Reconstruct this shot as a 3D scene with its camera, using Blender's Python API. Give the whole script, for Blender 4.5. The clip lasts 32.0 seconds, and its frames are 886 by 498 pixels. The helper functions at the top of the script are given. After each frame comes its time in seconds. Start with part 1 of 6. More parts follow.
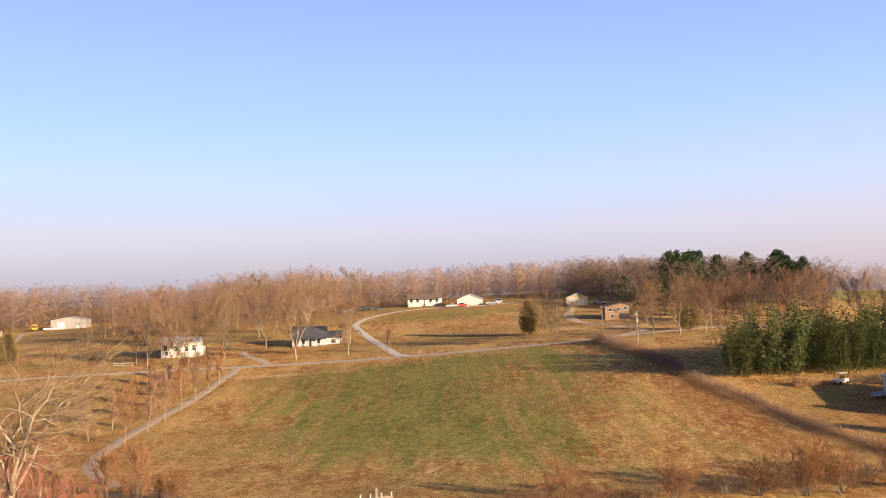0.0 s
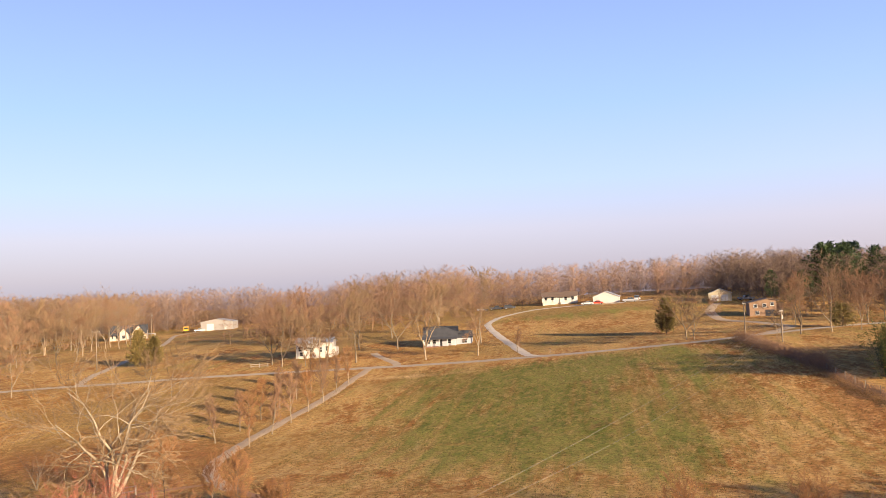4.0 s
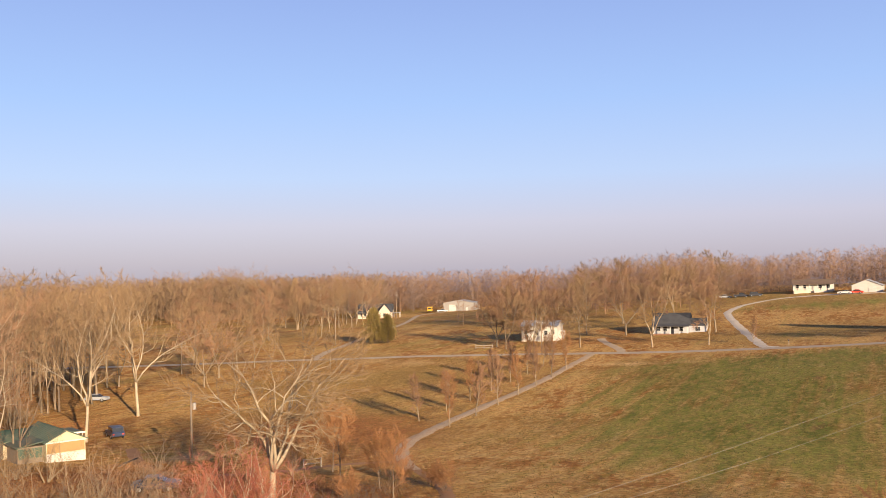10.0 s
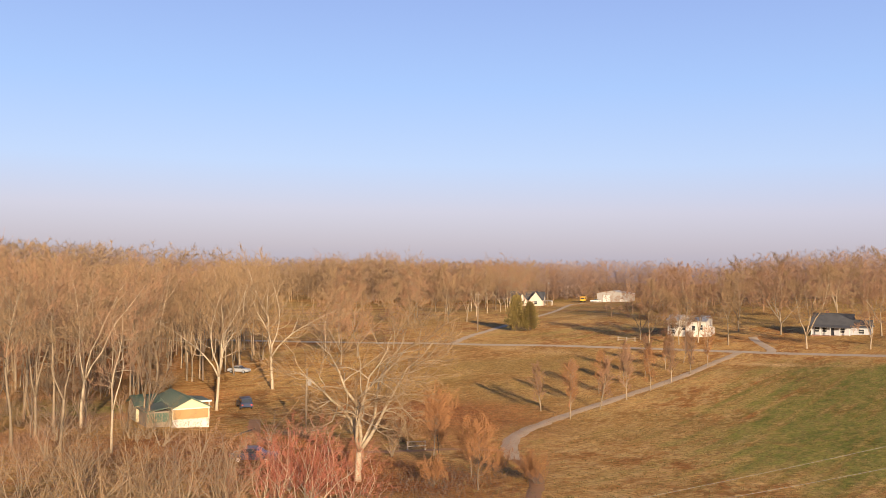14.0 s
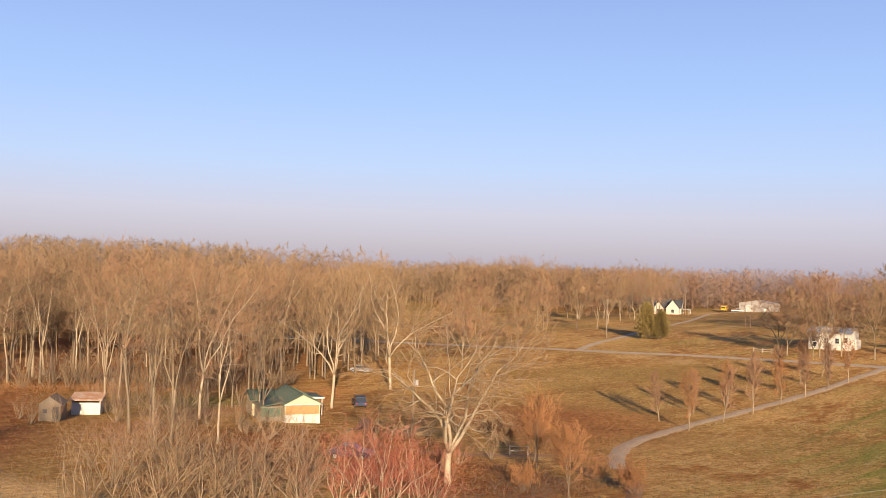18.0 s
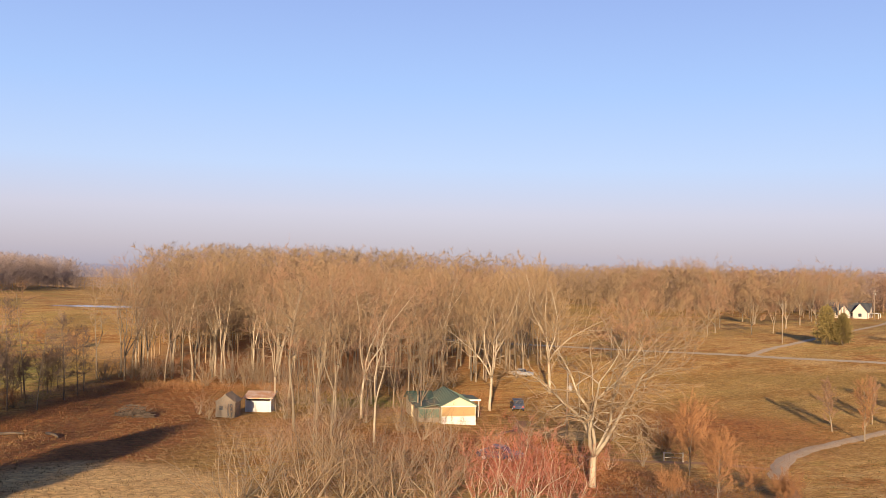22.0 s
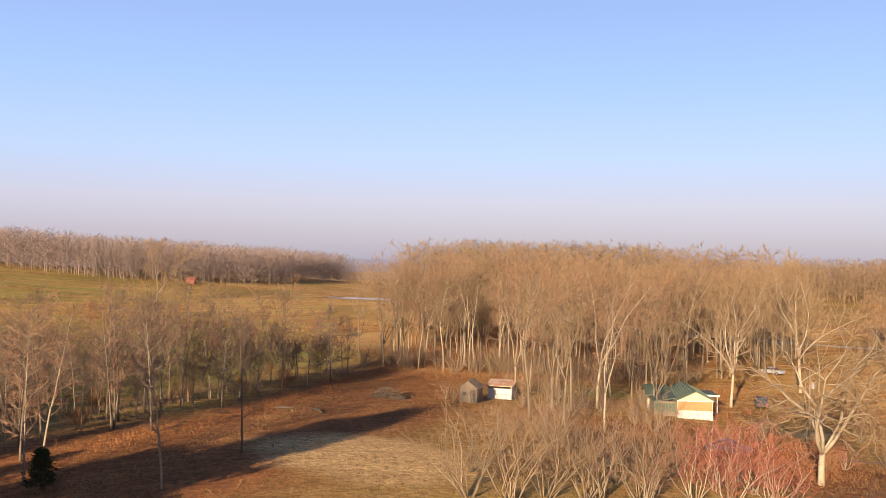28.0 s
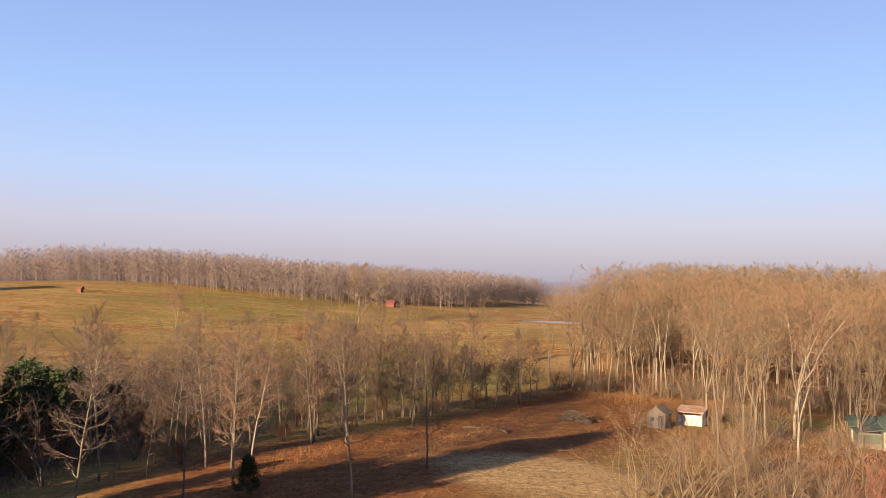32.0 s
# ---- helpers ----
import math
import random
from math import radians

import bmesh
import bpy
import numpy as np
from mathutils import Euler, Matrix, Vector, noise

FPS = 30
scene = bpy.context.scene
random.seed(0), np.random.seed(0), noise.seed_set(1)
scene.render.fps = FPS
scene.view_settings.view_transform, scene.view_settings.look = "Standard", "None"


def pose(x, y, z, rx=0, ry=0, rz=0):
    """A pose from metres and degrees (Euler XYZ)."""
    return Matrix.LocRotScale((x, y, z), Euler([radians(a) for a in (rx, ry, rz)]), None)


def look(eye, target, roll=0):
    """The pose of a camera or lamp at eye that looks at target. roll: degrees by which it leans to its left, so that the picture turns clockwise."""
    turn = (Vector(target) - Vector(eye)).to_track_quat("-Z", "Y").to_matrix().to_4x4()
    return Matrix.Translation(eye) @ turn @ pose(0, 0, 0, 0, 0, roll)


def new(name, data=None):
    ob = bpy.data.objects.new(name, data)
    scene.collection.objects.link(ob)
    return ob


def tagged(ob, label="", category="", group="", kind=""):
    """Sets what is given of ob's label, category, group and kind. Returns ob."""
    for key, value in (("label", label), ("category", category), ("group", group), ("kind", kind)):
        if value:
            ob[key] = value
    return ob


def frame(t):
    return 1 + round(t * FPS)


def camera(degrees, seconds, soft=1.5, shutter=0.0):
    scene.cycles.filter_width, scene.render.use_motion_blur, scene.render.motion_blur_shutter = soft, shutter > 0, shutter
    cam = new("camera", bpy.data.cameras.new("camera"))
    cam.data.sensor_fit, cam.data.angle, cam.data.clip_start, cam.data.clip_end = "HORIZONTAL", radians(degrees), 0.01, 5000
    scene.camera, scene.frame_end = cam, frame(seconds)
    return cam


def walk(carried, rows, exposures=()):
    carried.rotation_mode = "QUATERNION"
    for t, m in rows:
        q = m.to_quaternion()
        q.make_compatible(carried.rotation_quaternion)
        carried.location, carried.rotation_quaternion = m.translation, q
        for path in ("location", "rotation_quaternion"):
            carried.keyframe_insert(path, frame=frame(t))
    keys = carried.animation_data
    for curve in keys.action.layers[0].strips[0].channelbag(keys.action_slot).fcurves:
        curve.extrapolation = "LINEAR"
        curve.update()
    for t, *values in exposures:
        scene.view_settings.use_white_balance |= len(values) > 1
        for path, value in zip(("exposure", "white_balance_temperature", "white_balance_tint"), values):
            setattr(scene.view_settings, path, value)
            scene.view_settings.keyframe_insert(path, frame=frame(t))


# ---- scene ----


def aim(x, y, z, yaw, pitch, roll):
    """A camera pose: yaw to the left from +y, pitch up, roll to its left."""
    return pose(x, y, z, 90 + pitch, 0, yaw) @ pose(0, 0, 0, 0, 0, roll)


cam = camera(51.5, 32.0, soft=0.7)
PATH = [
    (0.0, aim(-0.10, -0.22, 25.30, 0.098, 2.165, -1.340)),
    (0.5, aim(0.34, 0.46, 25.45, 1.635, 1.920, -0.977)),
    (1.0, aim(0.76, 1.14, 25.55, 2.836, 1.830, -0.993)),
    (1.5, aim(1.19, 1.82, 25.55, 3.904, 2.034, -0.855)),
    (2.0, aim(1.63, 2.50, 25.55, 4.826, 1.874, -1.150)),
    (2.5, aim(2.07, 3.22, 25.60, 5.772, 1.771, -1.401)),
    (3.0, aim(2.55, 3.98, 25.62, 6.969, 1.672, -1.165)),
    (3.5, aim(3.06, 4.73, 25.52, 8.049, 2.200, -1.850)),
    (5.5, aim(4.91, 7.43, 24.81, 12.421, 2.194, -1.603)),
    (6.0, aim(5.47, 8.15, 24.65, 14.059, 2.243, -1.656)),
    (6.5, aim(6.07, 8.87, 24.50, 15.470, 2.487, -1.431)),
    (7.0, aim(6.64, 9.51, 24.34, 17.118, 2.809, -1.060)),
    (7.5, aim(7.27, 10.09, 24.20, 18.724, 2.348, -1.922)),
    (8.0, aim(7.94, 10.57, 24.13, 19.956, 2.190, -1.355)),
    (8.5, aim(8.60, 11.00, 24.17, 21.155, 2.342, -1.774)),
    (9.0, aim(9.32, 11.40, 24.34, 22.533, 2.016, -1.974)),
    (9.5, aim(10.06, 11.80, 24.51, 23.661, 2.051, -2.167)),
    (10.0, aim(10.82, 12.28, 24.70, 24.944, 1.829, -1.305)),
    (10.5, aim(11.52, 12.80, 24.78, 26.324, 1.681, -1.638)),
    (11.0, aim(12.19, 13.34, 24.74, 27.734, 1.601, -1.279)),
    (11.5, aim(12.87, 13.93, 24.66, 28.996, 1.307, -0.962)),
    (12.0, aim(13.56, 14.58, 24.68, 30.319, 1.535, -0.560)),
    (12.5, aim(14.19, 15.20, 24.63, 31.483, 1.722, -0.943)),
    (13.0, aim(14.76, 15.85, 24.58, 32.696, 1.431, -0.727)),
    (13.5, aim(15.31, 16.55, 24.57, 34.045, 1.326, -0.168)),
    (14.0, aim(15.79, 17.22, 24.50, 35.310, 1.089, 0.741)),
    (14.5, aim(16.15, 17.84, 24.51, 36.537, 1.282, 0.980)),
    (16.5, aim(17.60, 19.99, 24.33, 40.692, 1.711, 1.205)),
    (17.0, aim(17.94, 20.36, 24.22, 42.015, 1.600, 1.038)),
    (17.5, aim(18.27, 20.65, 24.11, 43.179, 1.529, 1.379)),
    (18.0, aim(18.57, 20.94, 24.11, 44.163, 1.266, 1.615)),
    (18.5, aim(18.82, 21.21, 24.10, 45.094, 1.375, 1.618)),
    (19.0, aim(19.05, 21.46, 24.04, 46.413, 1.334, 1.852)),
    (19.5, aim(19.27, 21.73, 23.98, 48.089, 1.613, 1.156)),
    (20.0, aim(19.55, 21.95, 24.05, 49.330, 1.561, 1.029)),
    (20.5, aim(19.89, 22.09, 24.15, 50.866, 1.502, 1.476)),
    (21.0, aim(20.32, 22.15, 24.23, 52.245, 1.739, 1.518)),
    (21.5, aim(20.83, 22.12, 24.26, 53.604, 1.378, 1.291)),
    (22.0, aim(21.40, 22.08, 24.27, 54.879, 1.245, 1.129)),
    (22.5, aim(22.02, 22.00, 24.23, 56.197, 1.140, 1.073)),
    (23.0, aim(22.68, 21.90, 24.27, 57.425, 0.819, 0.776)),
    (23.5, aim(23.31, 21.80, 24.24, 58.614, 0.625, 1.069)),
    (24.0, aim(23.94, 21.78, 24.31, 59.884, 0.416, 0.903)),
    (24.5, aim(24.56, 21.76, 24.43, 61.361, 0.428, 0.878)),
    (25.0, aim(25.15, 21.82, 24.50, 62.770, 0.497, 1.570)),
    (25.5, aim(25.66, 21.82, 24.48, 63.969, 0.282, 1.767)),
    (27.5, aim(27.22, 22.15, 24.48, 69.043, 0.054, 1.609)),
    (28.0, aim(27.50, 22.28, 24.40, 70.796, 0.614, 1.036)),
    (28.5, aim(27.73, 22.40, 24.34, 72.385, 0.592, 1.420)),
    (29.0, aim(27.95, 22.54, 24.36, 74.127, 0.732, 0.679)),
    (29.5, aim(28.23, 22.72, 24.30, 75.629, 0.912, 0.609)),
    (30.0, aim(28.57, 22.87, 24.29, 77.028, 1.101, 0.669)),
    (30.5, aim(28.98, 22.95, 24.33, 78.424, 1.368, 0.723)),
    (31.0, aim(29.43, 23.05, 24.41, 80.064, 1.607, 0.773)),
    (31.5, aim(29.93, 23.16, 24.54, 81.492, 1.572, 1.063)),
    (32.0, aim(30.47, 23.27, 24.56, 83.045, 1.870, 0.856)),
]
walk(cam, PATH, exposures=[(0.0, 1.62), (6.8, 1.64), (7.6, 1.38), (25.5, 1.39), (27.5, 1.48), (32.0, 1.42)])

# ---- sky and sun ----
SUN_FROM = Vector((0.77, -0.635, 0.225)).normalized()
world = bpy.data.worlds.new("sky")
scene.world = world
world.use_nodes = True
wn, wl = world.node_tree.nodes, world.node_tree.links
wn.clear()
w_out = wn.new("ShaderNodeOutputWorld")
w_bg = wn.new("ShaderNodeBackground")
w_bg.inputs["Strength"].default_value = 0.5
w_geo = wn.new("ShaderNodeTexCoord")
w_sep = wn.new("ShaderNodeSeparateXYZ")
wl.new(w_geo.outputs["Generated"], w_sep.inputs[0])
w_ramp = wn.new("ShaderNodeValToRGB")
wl.new(w_sep.outputs["Z"], w_ramp.inputs["Fac"])
SKY = [(0.0, (0.300, 0.278, 0.356)), (0.022, (0.340, 0.312, 0.396)), (0.06, (0.395, 0.378, 0.500)), (0.11, (0.338, 0.422, 0.640)),
       (0.19, (0.258, 0.376, 0.655)), (0.33, (0.190, 0.264, 0.545)), (0.55, (0.068, 0.108, 0.258)), (1.0, (0.032, 0.056, 0.145))]
for i, (p, c) in enumerate(SKY):
    e = w_ramp.color_ramp.elements[i] if i < 2 else w_ramp.color_ramp.elements.new(p)
    e.position, e.color = p, (*c, 1)
# a warm veil in the haze towards the sun
w_dot = wn.new("ShaderNodeVectorMath")
w_dot.operation = "DOT_PRODUCT"
wl.new(w_geo.outputs["Generated"], w_dot.inputs[0])
w_dot.inputs[1].default_value = SUN_FROM
w_map = wn.new("ShaderNodeMapRange")
w_map.inputs["From Min"].default_value, w_map.inputs["From Max"].default_value = -0.55, 1.0
wl.new(w_dot.outputs["Value"], w_map.inputs["Value"])
w_low = wn.new("ShaderNodeMapRange")
w_low.inputs["From Min"].default_value, w_low.inputs["From Max"].default_value = 0.24, 0.02
wl.new(w_sep.outputs["Z"], w_low.inputs["Value"])
w_mul = wn.new("ShaderNodeMath")
w_mul.operation = "MULTIPLY"
wl.new(w_map.outputs[0], w_mul.inputs[0]), wl.new(w_low.outputs[0], w_mul.inputs[1])
w_mix = wn.new("ShaderNodeMix")
w_mix.data_type = "RGBA"
wl.new(w_mul.outputs[0], w_mix.inputs[0]), wl.new(w_ramp.outputs["Color"], w_mix.inputs[6])
w_mix.inputs[7].default_value = (0.62, 0.47, 0.44, 1)
w_sky = wn.new("ShaderNodeTexSky")
w_sky.sky_type = "NISHITA"
w_sky.sun_disc = False
w_sky.sun_elevation = math.asin(SUN_FROM.z)
w_sky.sun_rotation = math.atan2(SUN_FROM.x, SUN_FROM.y)
w_add = wn.new("ShaderNodeMix")
w_add.data_type, w_add.blend_type = "RGBA", "ADD"
w_add.inputs[0].default_value = 0.02
wl.new(w_mix.outputs[2], w_add.inputs[6]), wl.new(w_sky.outputs[0], w_add.inputs[7])
wl.new(w_add.outputs[2], w_bg.inputs["Color"])
wl.new(w_bg.outputs[0], w_out.inputs["Surface"])

sun_data = bpy.data.lights.new("sun", "SUN")
sun_data.energy, sun_data.angle, sun_data.color = 4.7, radians(0.6), (1.0, 0.775, 0.52)
sun = new("sun", sun_data)
sun.matrix_world = look(SUN_FROM * 200, (0, 0, 0))


# ---- materials ----
def material(name, colour, second=None, rough=0.85, metal=0.0, scale=1.0, fine=12.0, bump=0.0, mix=0.6, island=0.0, spec=0.3):
    """A surface of two tones, broken up by a coarse and a fine noise, with relief."""
    m = bpy.data.materials.new(name)
    m.use_nodes = True
    n, l = m.node_tree.nodes, m.node_tree.links
    b = n["Principled BSDF"]
    b.inputs["Roughness"].default_value, b.inputs["Metallic"].default_value = rough, metal
    b.inputs["Specular IOR Level"].default_value = spec
    second = second or tuple(c * 0.6 for c in colour)
    tc = n.new("ShaderNodeTexCoord")
    n1, n2 = n.new("ShaderNodeTexNoise"), n.new("ShaderNodeTexNoise")
    for t, s in ((n1, scale), (n2, scale * fine)):
        t.inputs["Scale"].default_value, t.inputs["Detail"].default_value = s, 4
        l.new(tc.outputs["Object"], t.inputs["Vector"])
    add = n.new("ShaderNodeMath")
    add.operation = "MULTIPLY_ADD"
    add.inputs[1].default_value = 0.5
    l.new(n2.outputs[0], add.inputs[0]), l.new(n1.outputs[0], add.inputs[2])
    r = n.new("ShaderNodeMapRange")
    r.inputs["From Min"].default_value, r.inputs["From Max"].default_value = 0.55, 0.95
    r.inputs["To Max"].default_value = mix
    l.new(add.outputs[0], r.inputs["Value"])
    mx = n.new("ShaderNodeMix")
    mx.data_type = "RGBA"
    mx.inputs[6].default_value, mx.inputs[7].default_value = (*colour, 1), (*second, 1)
    l.new(r.outputs[0], mx.inputs[0])
    last = mx.outputs[2]
    if island:
        info, hsv, mr = n.new("ShaderNodeObjectInfo"), n.new("ShaderNodeHueSaturation"), n.new("ShaderNodeMapRange")
        mr.inputs["To Min"].default_value, mr.inputs["To Max"].default_value = 1 - island, 1 + island
        l.new(info.outputs["Random"], mr.inputs["Value"]), l.new(mr.outputs[0], hsv.inputs["Value"])
        l.new(last, hsv.inputs["Color"])
        last = hsv.outputs[0]
    l.new(last, b.inputs["Base Color"])
    if bump:
        bp = n.new("ShaderNodeBump")
        bp.inputs["Strength"].default_value, bp.inputs["Distance"].default_value = min(bump, 1), 0.05
        l.new(n2.outputs[0], bp.inputs["Height"]), l.new(bp.outputs[0], b.inputs["Normal"])
    return m


def island_material(name, colours, rough=0.8):
    """For leaves, twigs and clumps: each loose piece takes its own tone from a ramp."""
    m = bpy.data.materials.new(name)
    m.use_nodes = True
    n, l = m.node_tree.nodes, m.node_tree.links
    b = n["Principled BSDF"]
    b.inputs["Roughness"].default_value, b.inputs["Specular IOR Level"].default_value = rough, 0.2
    g, info, ramp, add, fr = n.new("ShaderNodeNewGeometry"), n.new("ShaderNodeObjectInfo"), n.new("ShaderNodeValToRGB"), n.new("ShaderNodeMath"), n.new("ShaderNodeMath")
    add.operation, fr.operation = "MULTIPLY_ADD", "FRACT"
    add.inputs[1].default_value = 0.75
    off = n.new("ShaderNodeMath")
    off.operation = "MULTIPLY"
    off.inputs[1].default_value = 0.25
    l.new(info.outputs["Random"], off.inputs[0])
    l.new(g.outputs["Random Per Island"], add.inputs[0]), l.new(off.outputs[0], add.inputs[2])
    l.new(add.outputs[0], fr.inputs[0]), l.new(fr.outputs[0], ramp.inputs[0])
    for i, c in enumerate(colours):
        p = i / (len(colours) - 1)
        e = ramp.color_ramp.elements[i] if i < 2 else ramp.color_ramp.elements.new(p)
        e.position, e.color = p, (*c, 1)
    l.new(ramp.outputs[0], b.inputs["Base Color"])
    return m


BARK = material("bark_grey_tan", (0.240, 0.186, 0.128), (0.096, 0.070, 0.048), scale=1.2, fine=6, bump=0.6, island=0.3)
BARK_PALE = material("bark_pale", (0.370, 0.300, 0.215), (0.170, 0.128, 0.086), scale=0.8, fine=6, bump=0.4, island=0.15)
BARK_TAN = material("bark_tan", (0.245, 0.180, 0.118), (0.115, 0.083, 0.055), scale=1.0, fine=6, bump=0.4, island=0.3)
BARK_DARK = material("bark_dark", (0.15, 0.11, 0.08), (0.08, 0.06, 0.045), scale=1.5, fine=6, bump=0.6, island=0.25)
TWIG_TAN = island_material("twigs_tan", [(0.245, 0.162, 0.092), (0.172, 0.112, 0.064), (0.300, 0.206, 0.120), (0.112, 0.074, 0.046)])
TWIG_PINK = island_material("twigs_pink_brown", [(0.265, 0.148, 0.090), (0.200, 0.112, 0.070), (0.305, 0.182, 0.110), (0.180, 0.122, 0.086)])
TWIG_ORANGE = island_material("twigs_orange_brown", [(0.266, 0.126, 0.052), (0.207, 0.096, 0.044), (0.311, 0.155, 0.067), (0.163, 0.089, 0.052)])
TWIG_RED = island_material("twigs_red_buds", [(0.330, 0.098, 0.066), (0.250, 0.080, 0.055), (0.370, 0.140, 0.090), (0.200, 0.105, 0.075)])
TWIG_GREY = island_material("twigs_grey", [(0.222, 0.192, 0.163), (0.178, 0.148, 0.126), (0.266, 0.229, 0.192), (0.148, 0.126, 0.111)])
TWIG_DARK = island_material("twigs_dark_brown", [(0.15, 0.10, 0.075), (0.11, 0.078, 0.06), (0.19, 0.125, 0.09), (0.09, 0.066, 0.052)])
# distant twigs: aerial haze is painted into these lifted, greyer tones
TWIG_HAZED = island_material("twigs_far_hazed", [(0.255, 0.185, 0.155), (0.205, 0.150, 0.130), (0.300, 0.220, 0.180), (0.175, 0.132, 0.118)])
LEAF_DEAD = island_material("dead_leaves", [(0.36, 0.14, 0.045), (0.28, 0.10, 0.035), (0.42, 0.19, 0.07), (0.22, 0.09, 0.04)])
LEAF_PINE = island_material("pine_needles", [(0.040, 0.066, 0.026), (0.030, 0.050, 0.022), (0.062, 0.088, 0.034), (0.026, 0.042, 0.022)])
LEAF_CEDAR = island_material("cedar_foliage", [(0.16, 0.115, 0.036), (0.11, 0.085, 0.030), (0.21, 0.15, 0.05), (0.085, 0.068, 0.026)])
LEAF_BAMBOO = island_material("bamboo_leaves", [(0.050, 0.066, 0.018), (0.090, 0.098, 0.026), (0.024, 0.038, 0.012), (0.150, 0.130, 0.040)])
LEAF_DARK = island_material("dark_evergreen", [(0.040, 0.056, 0.020), (0.028, 0.042, 0.017), (0.062, 0.076, 0.026), (0.022, 0.032, 0.015)])
STRAW = island_material("dry_grass", [(0.40, 0.22, 0.09), (0.33, 0.17, 0.07), (0.46, 0.27, 0.12), (0.26, 0.13, 0.06)])


def ground_material():
    m = bpy.data.materials.new("winter_grass")
    m.use_nodes = True
    n, l = m.node_tree.nodes, m.node_tree.links
    b = n["Principled BSDF"]
    b.inputs["Roughness"].default_value, b.inputs["Specular IOR Level"].default_value = 0.95, 0.1
    tc = n.new("ShaderNodeTexCoord")
    zone = n.new("ShaderNodeAttribute")
    zone.attribute_name = "zone"
    zsep = n.new("ShaderNodeSeparateColor")
    l.new(zone.outputs["Color"], zsep.inputs[0])

    def noise_at(scale, detail=5, stretch=None, rough=0.55):
        t = n.new("ShaderNodeTexNoise")
        t.inputs["Scale"].default_value, t.inputs["Detail"].default_value, t.inputs["Roughness"].default_value = scale, detail, rough
        src = tc.outputs["Object"]
        if stretch:
            mp = n.new("ShaderNodeMapping")
            mp.inputs["Scale"].default_value = stretch
            mp.inputs["Rotation"].default_value = (0, 0, radians(4))
            l.new(src, mp.inputs["Vector"])
            src = mp.outputs[0]
        l.new(src, t.inputs["Vector"])
        return t.outputs[0]

    def ranged(v, lo, hi, a=0.0, c=1.0):
        r = n.new("ShaderNodeMapRange")
        for k, x in (("From Min", lo), ("From Max", hi), ("To Min", a), ("To Max", c)):
            r.inputs[k].default_value = x
        l.new(v, r.inputs["Value"])
        return r.outputs[0]

    def mixed(f, a, c):
        x = n.new("ShaderNodeMix")
        x.data_type = "RGBA"
        l.new(f, x.inputs[0])
        for v, k in ((a, 6), (c, 7)):
            if isinstance(v, tuple):
                x.inputs[k].default_value = (*v, 1)
            else:
                l.new(v, x.inputs[k])
        return x.outputs[2]

    def maths(op, a, c):
        x = n.new("ShaderNodeMath")
        x.operation = op
        for v, k in ((a, 0), (c, 1)):
            if isinstance(v, (int, float)):
                x.inputs[k].default_value = v
            else:
                l.new(v, x.inputs[k])
        return x.outputs[0]

    big, mid, small, tuft = noise_at(0.018), noise_at(0.075, 7, (1.5, 0.65, 1), 0.7), noise_at(0.5, 6, (1.4, 0.6, 1), 0.75), noise_at(1.7, 6, None, 0.9)
    rows_n = noise_at(0.05, 5, (8.0, 0.3, 1), 0.65)
    dry = mixed(ranged(mid, 0.42, 0.58), (0.275, 0.115, 0.030), (0.450, 0.260, 0.085))
    dry = mixed(ranged(small, 0.47, 0.60, 0, 0.8), dry, (0.520, 0.330, 0.125))
    dry = mixed(ranged(big, 0.46, 0.62, 0, 0.75), dry, (0.250, 0.165, 0.050))
    green = mixed(ranged(mid, 0.42, 0.58), (0.122, 0.128, 0.022), (0.212, 0.192, 0.042))
    green = mixed(ranged(small, 0.46, 0.60, 0, 0.75), green, (0.300, 0.210, 0.062))
    gsum = maths("ADD", maths("MULTIPLY", zsep.outputs[0], 1.15), maths("MULTIPLY", maths("SUBTRACT", rows_n, 0.5), 2.3))
    gsum = maths("ADD", gsum, maths("MULTIPLY", maths("SUBTRACT", mid, 0.5), 2.0))
    base = mixed(ranged(gsum, 0.25, 0.95), dry, green)
    bare_n = noise_at(0.13, 7, (1.2, 0.5, 1), 0.75)
    base = mixed(maths("MULTIPLY", ranged(bare_n, 0.60, 0.68, 0, 0.75), ranged(zsep.outputs[0], 0.02, 0.2)), base, (0.185, 0.085, 0.036))
    base = mixed(ranged(noise_at(0.11, 7, (1.4, 0.55, 1), 0.75), 0.60, 0.72, 0, 0.6), base, (0.480, 0.330, 0.150))
    litter = mixed(ranged(small, 0.35, 0.65), (0.185, 0.066, 0.024), (0.340, 0.140, 0.046))
    lsum = maths("ADD", zsep.outputs[2], maths("MULTIPLY", maths("SUBTRACT", mid, 0.5), 0.8))
    base = mixed(ranged(lsum, 0.3, 0.7), base, litter)
    pale = mixed(ranged(small, 0.40, 0.62), (0.570, 0.375, 0.165), (0.440, 0.265, 0.110))
    psum = maths("ADD", zsep.outputs[1], maths("MULTIPLY", maths("SUBTRACT", mid, 0.5), 0.9))
    base = mixed(ranged(psum, 0.32, 0.62), base, pale)
    hsv = n.new("ShaderNodeHueSaturation")
    l.new(base, hsv.inputs["Color"]), l.new(ranged(tuft, 0.38, 0.60, 0.50, 1.42), hsv.inputs["Value"])
    l.new(hsv.outputs[0], b.inputs["Base Color"])
    bp = n.new("ShaderNodeBump")
    bp.inputs["Strength"].default_value, bp.inputs["Distance"].default_value = 0.8, 0.16
    l.new(maths("ADD", tuft, small), bp.inputs["Height"]), l.new(bp.outputs[0], b.inputs["Normal"])
    return m


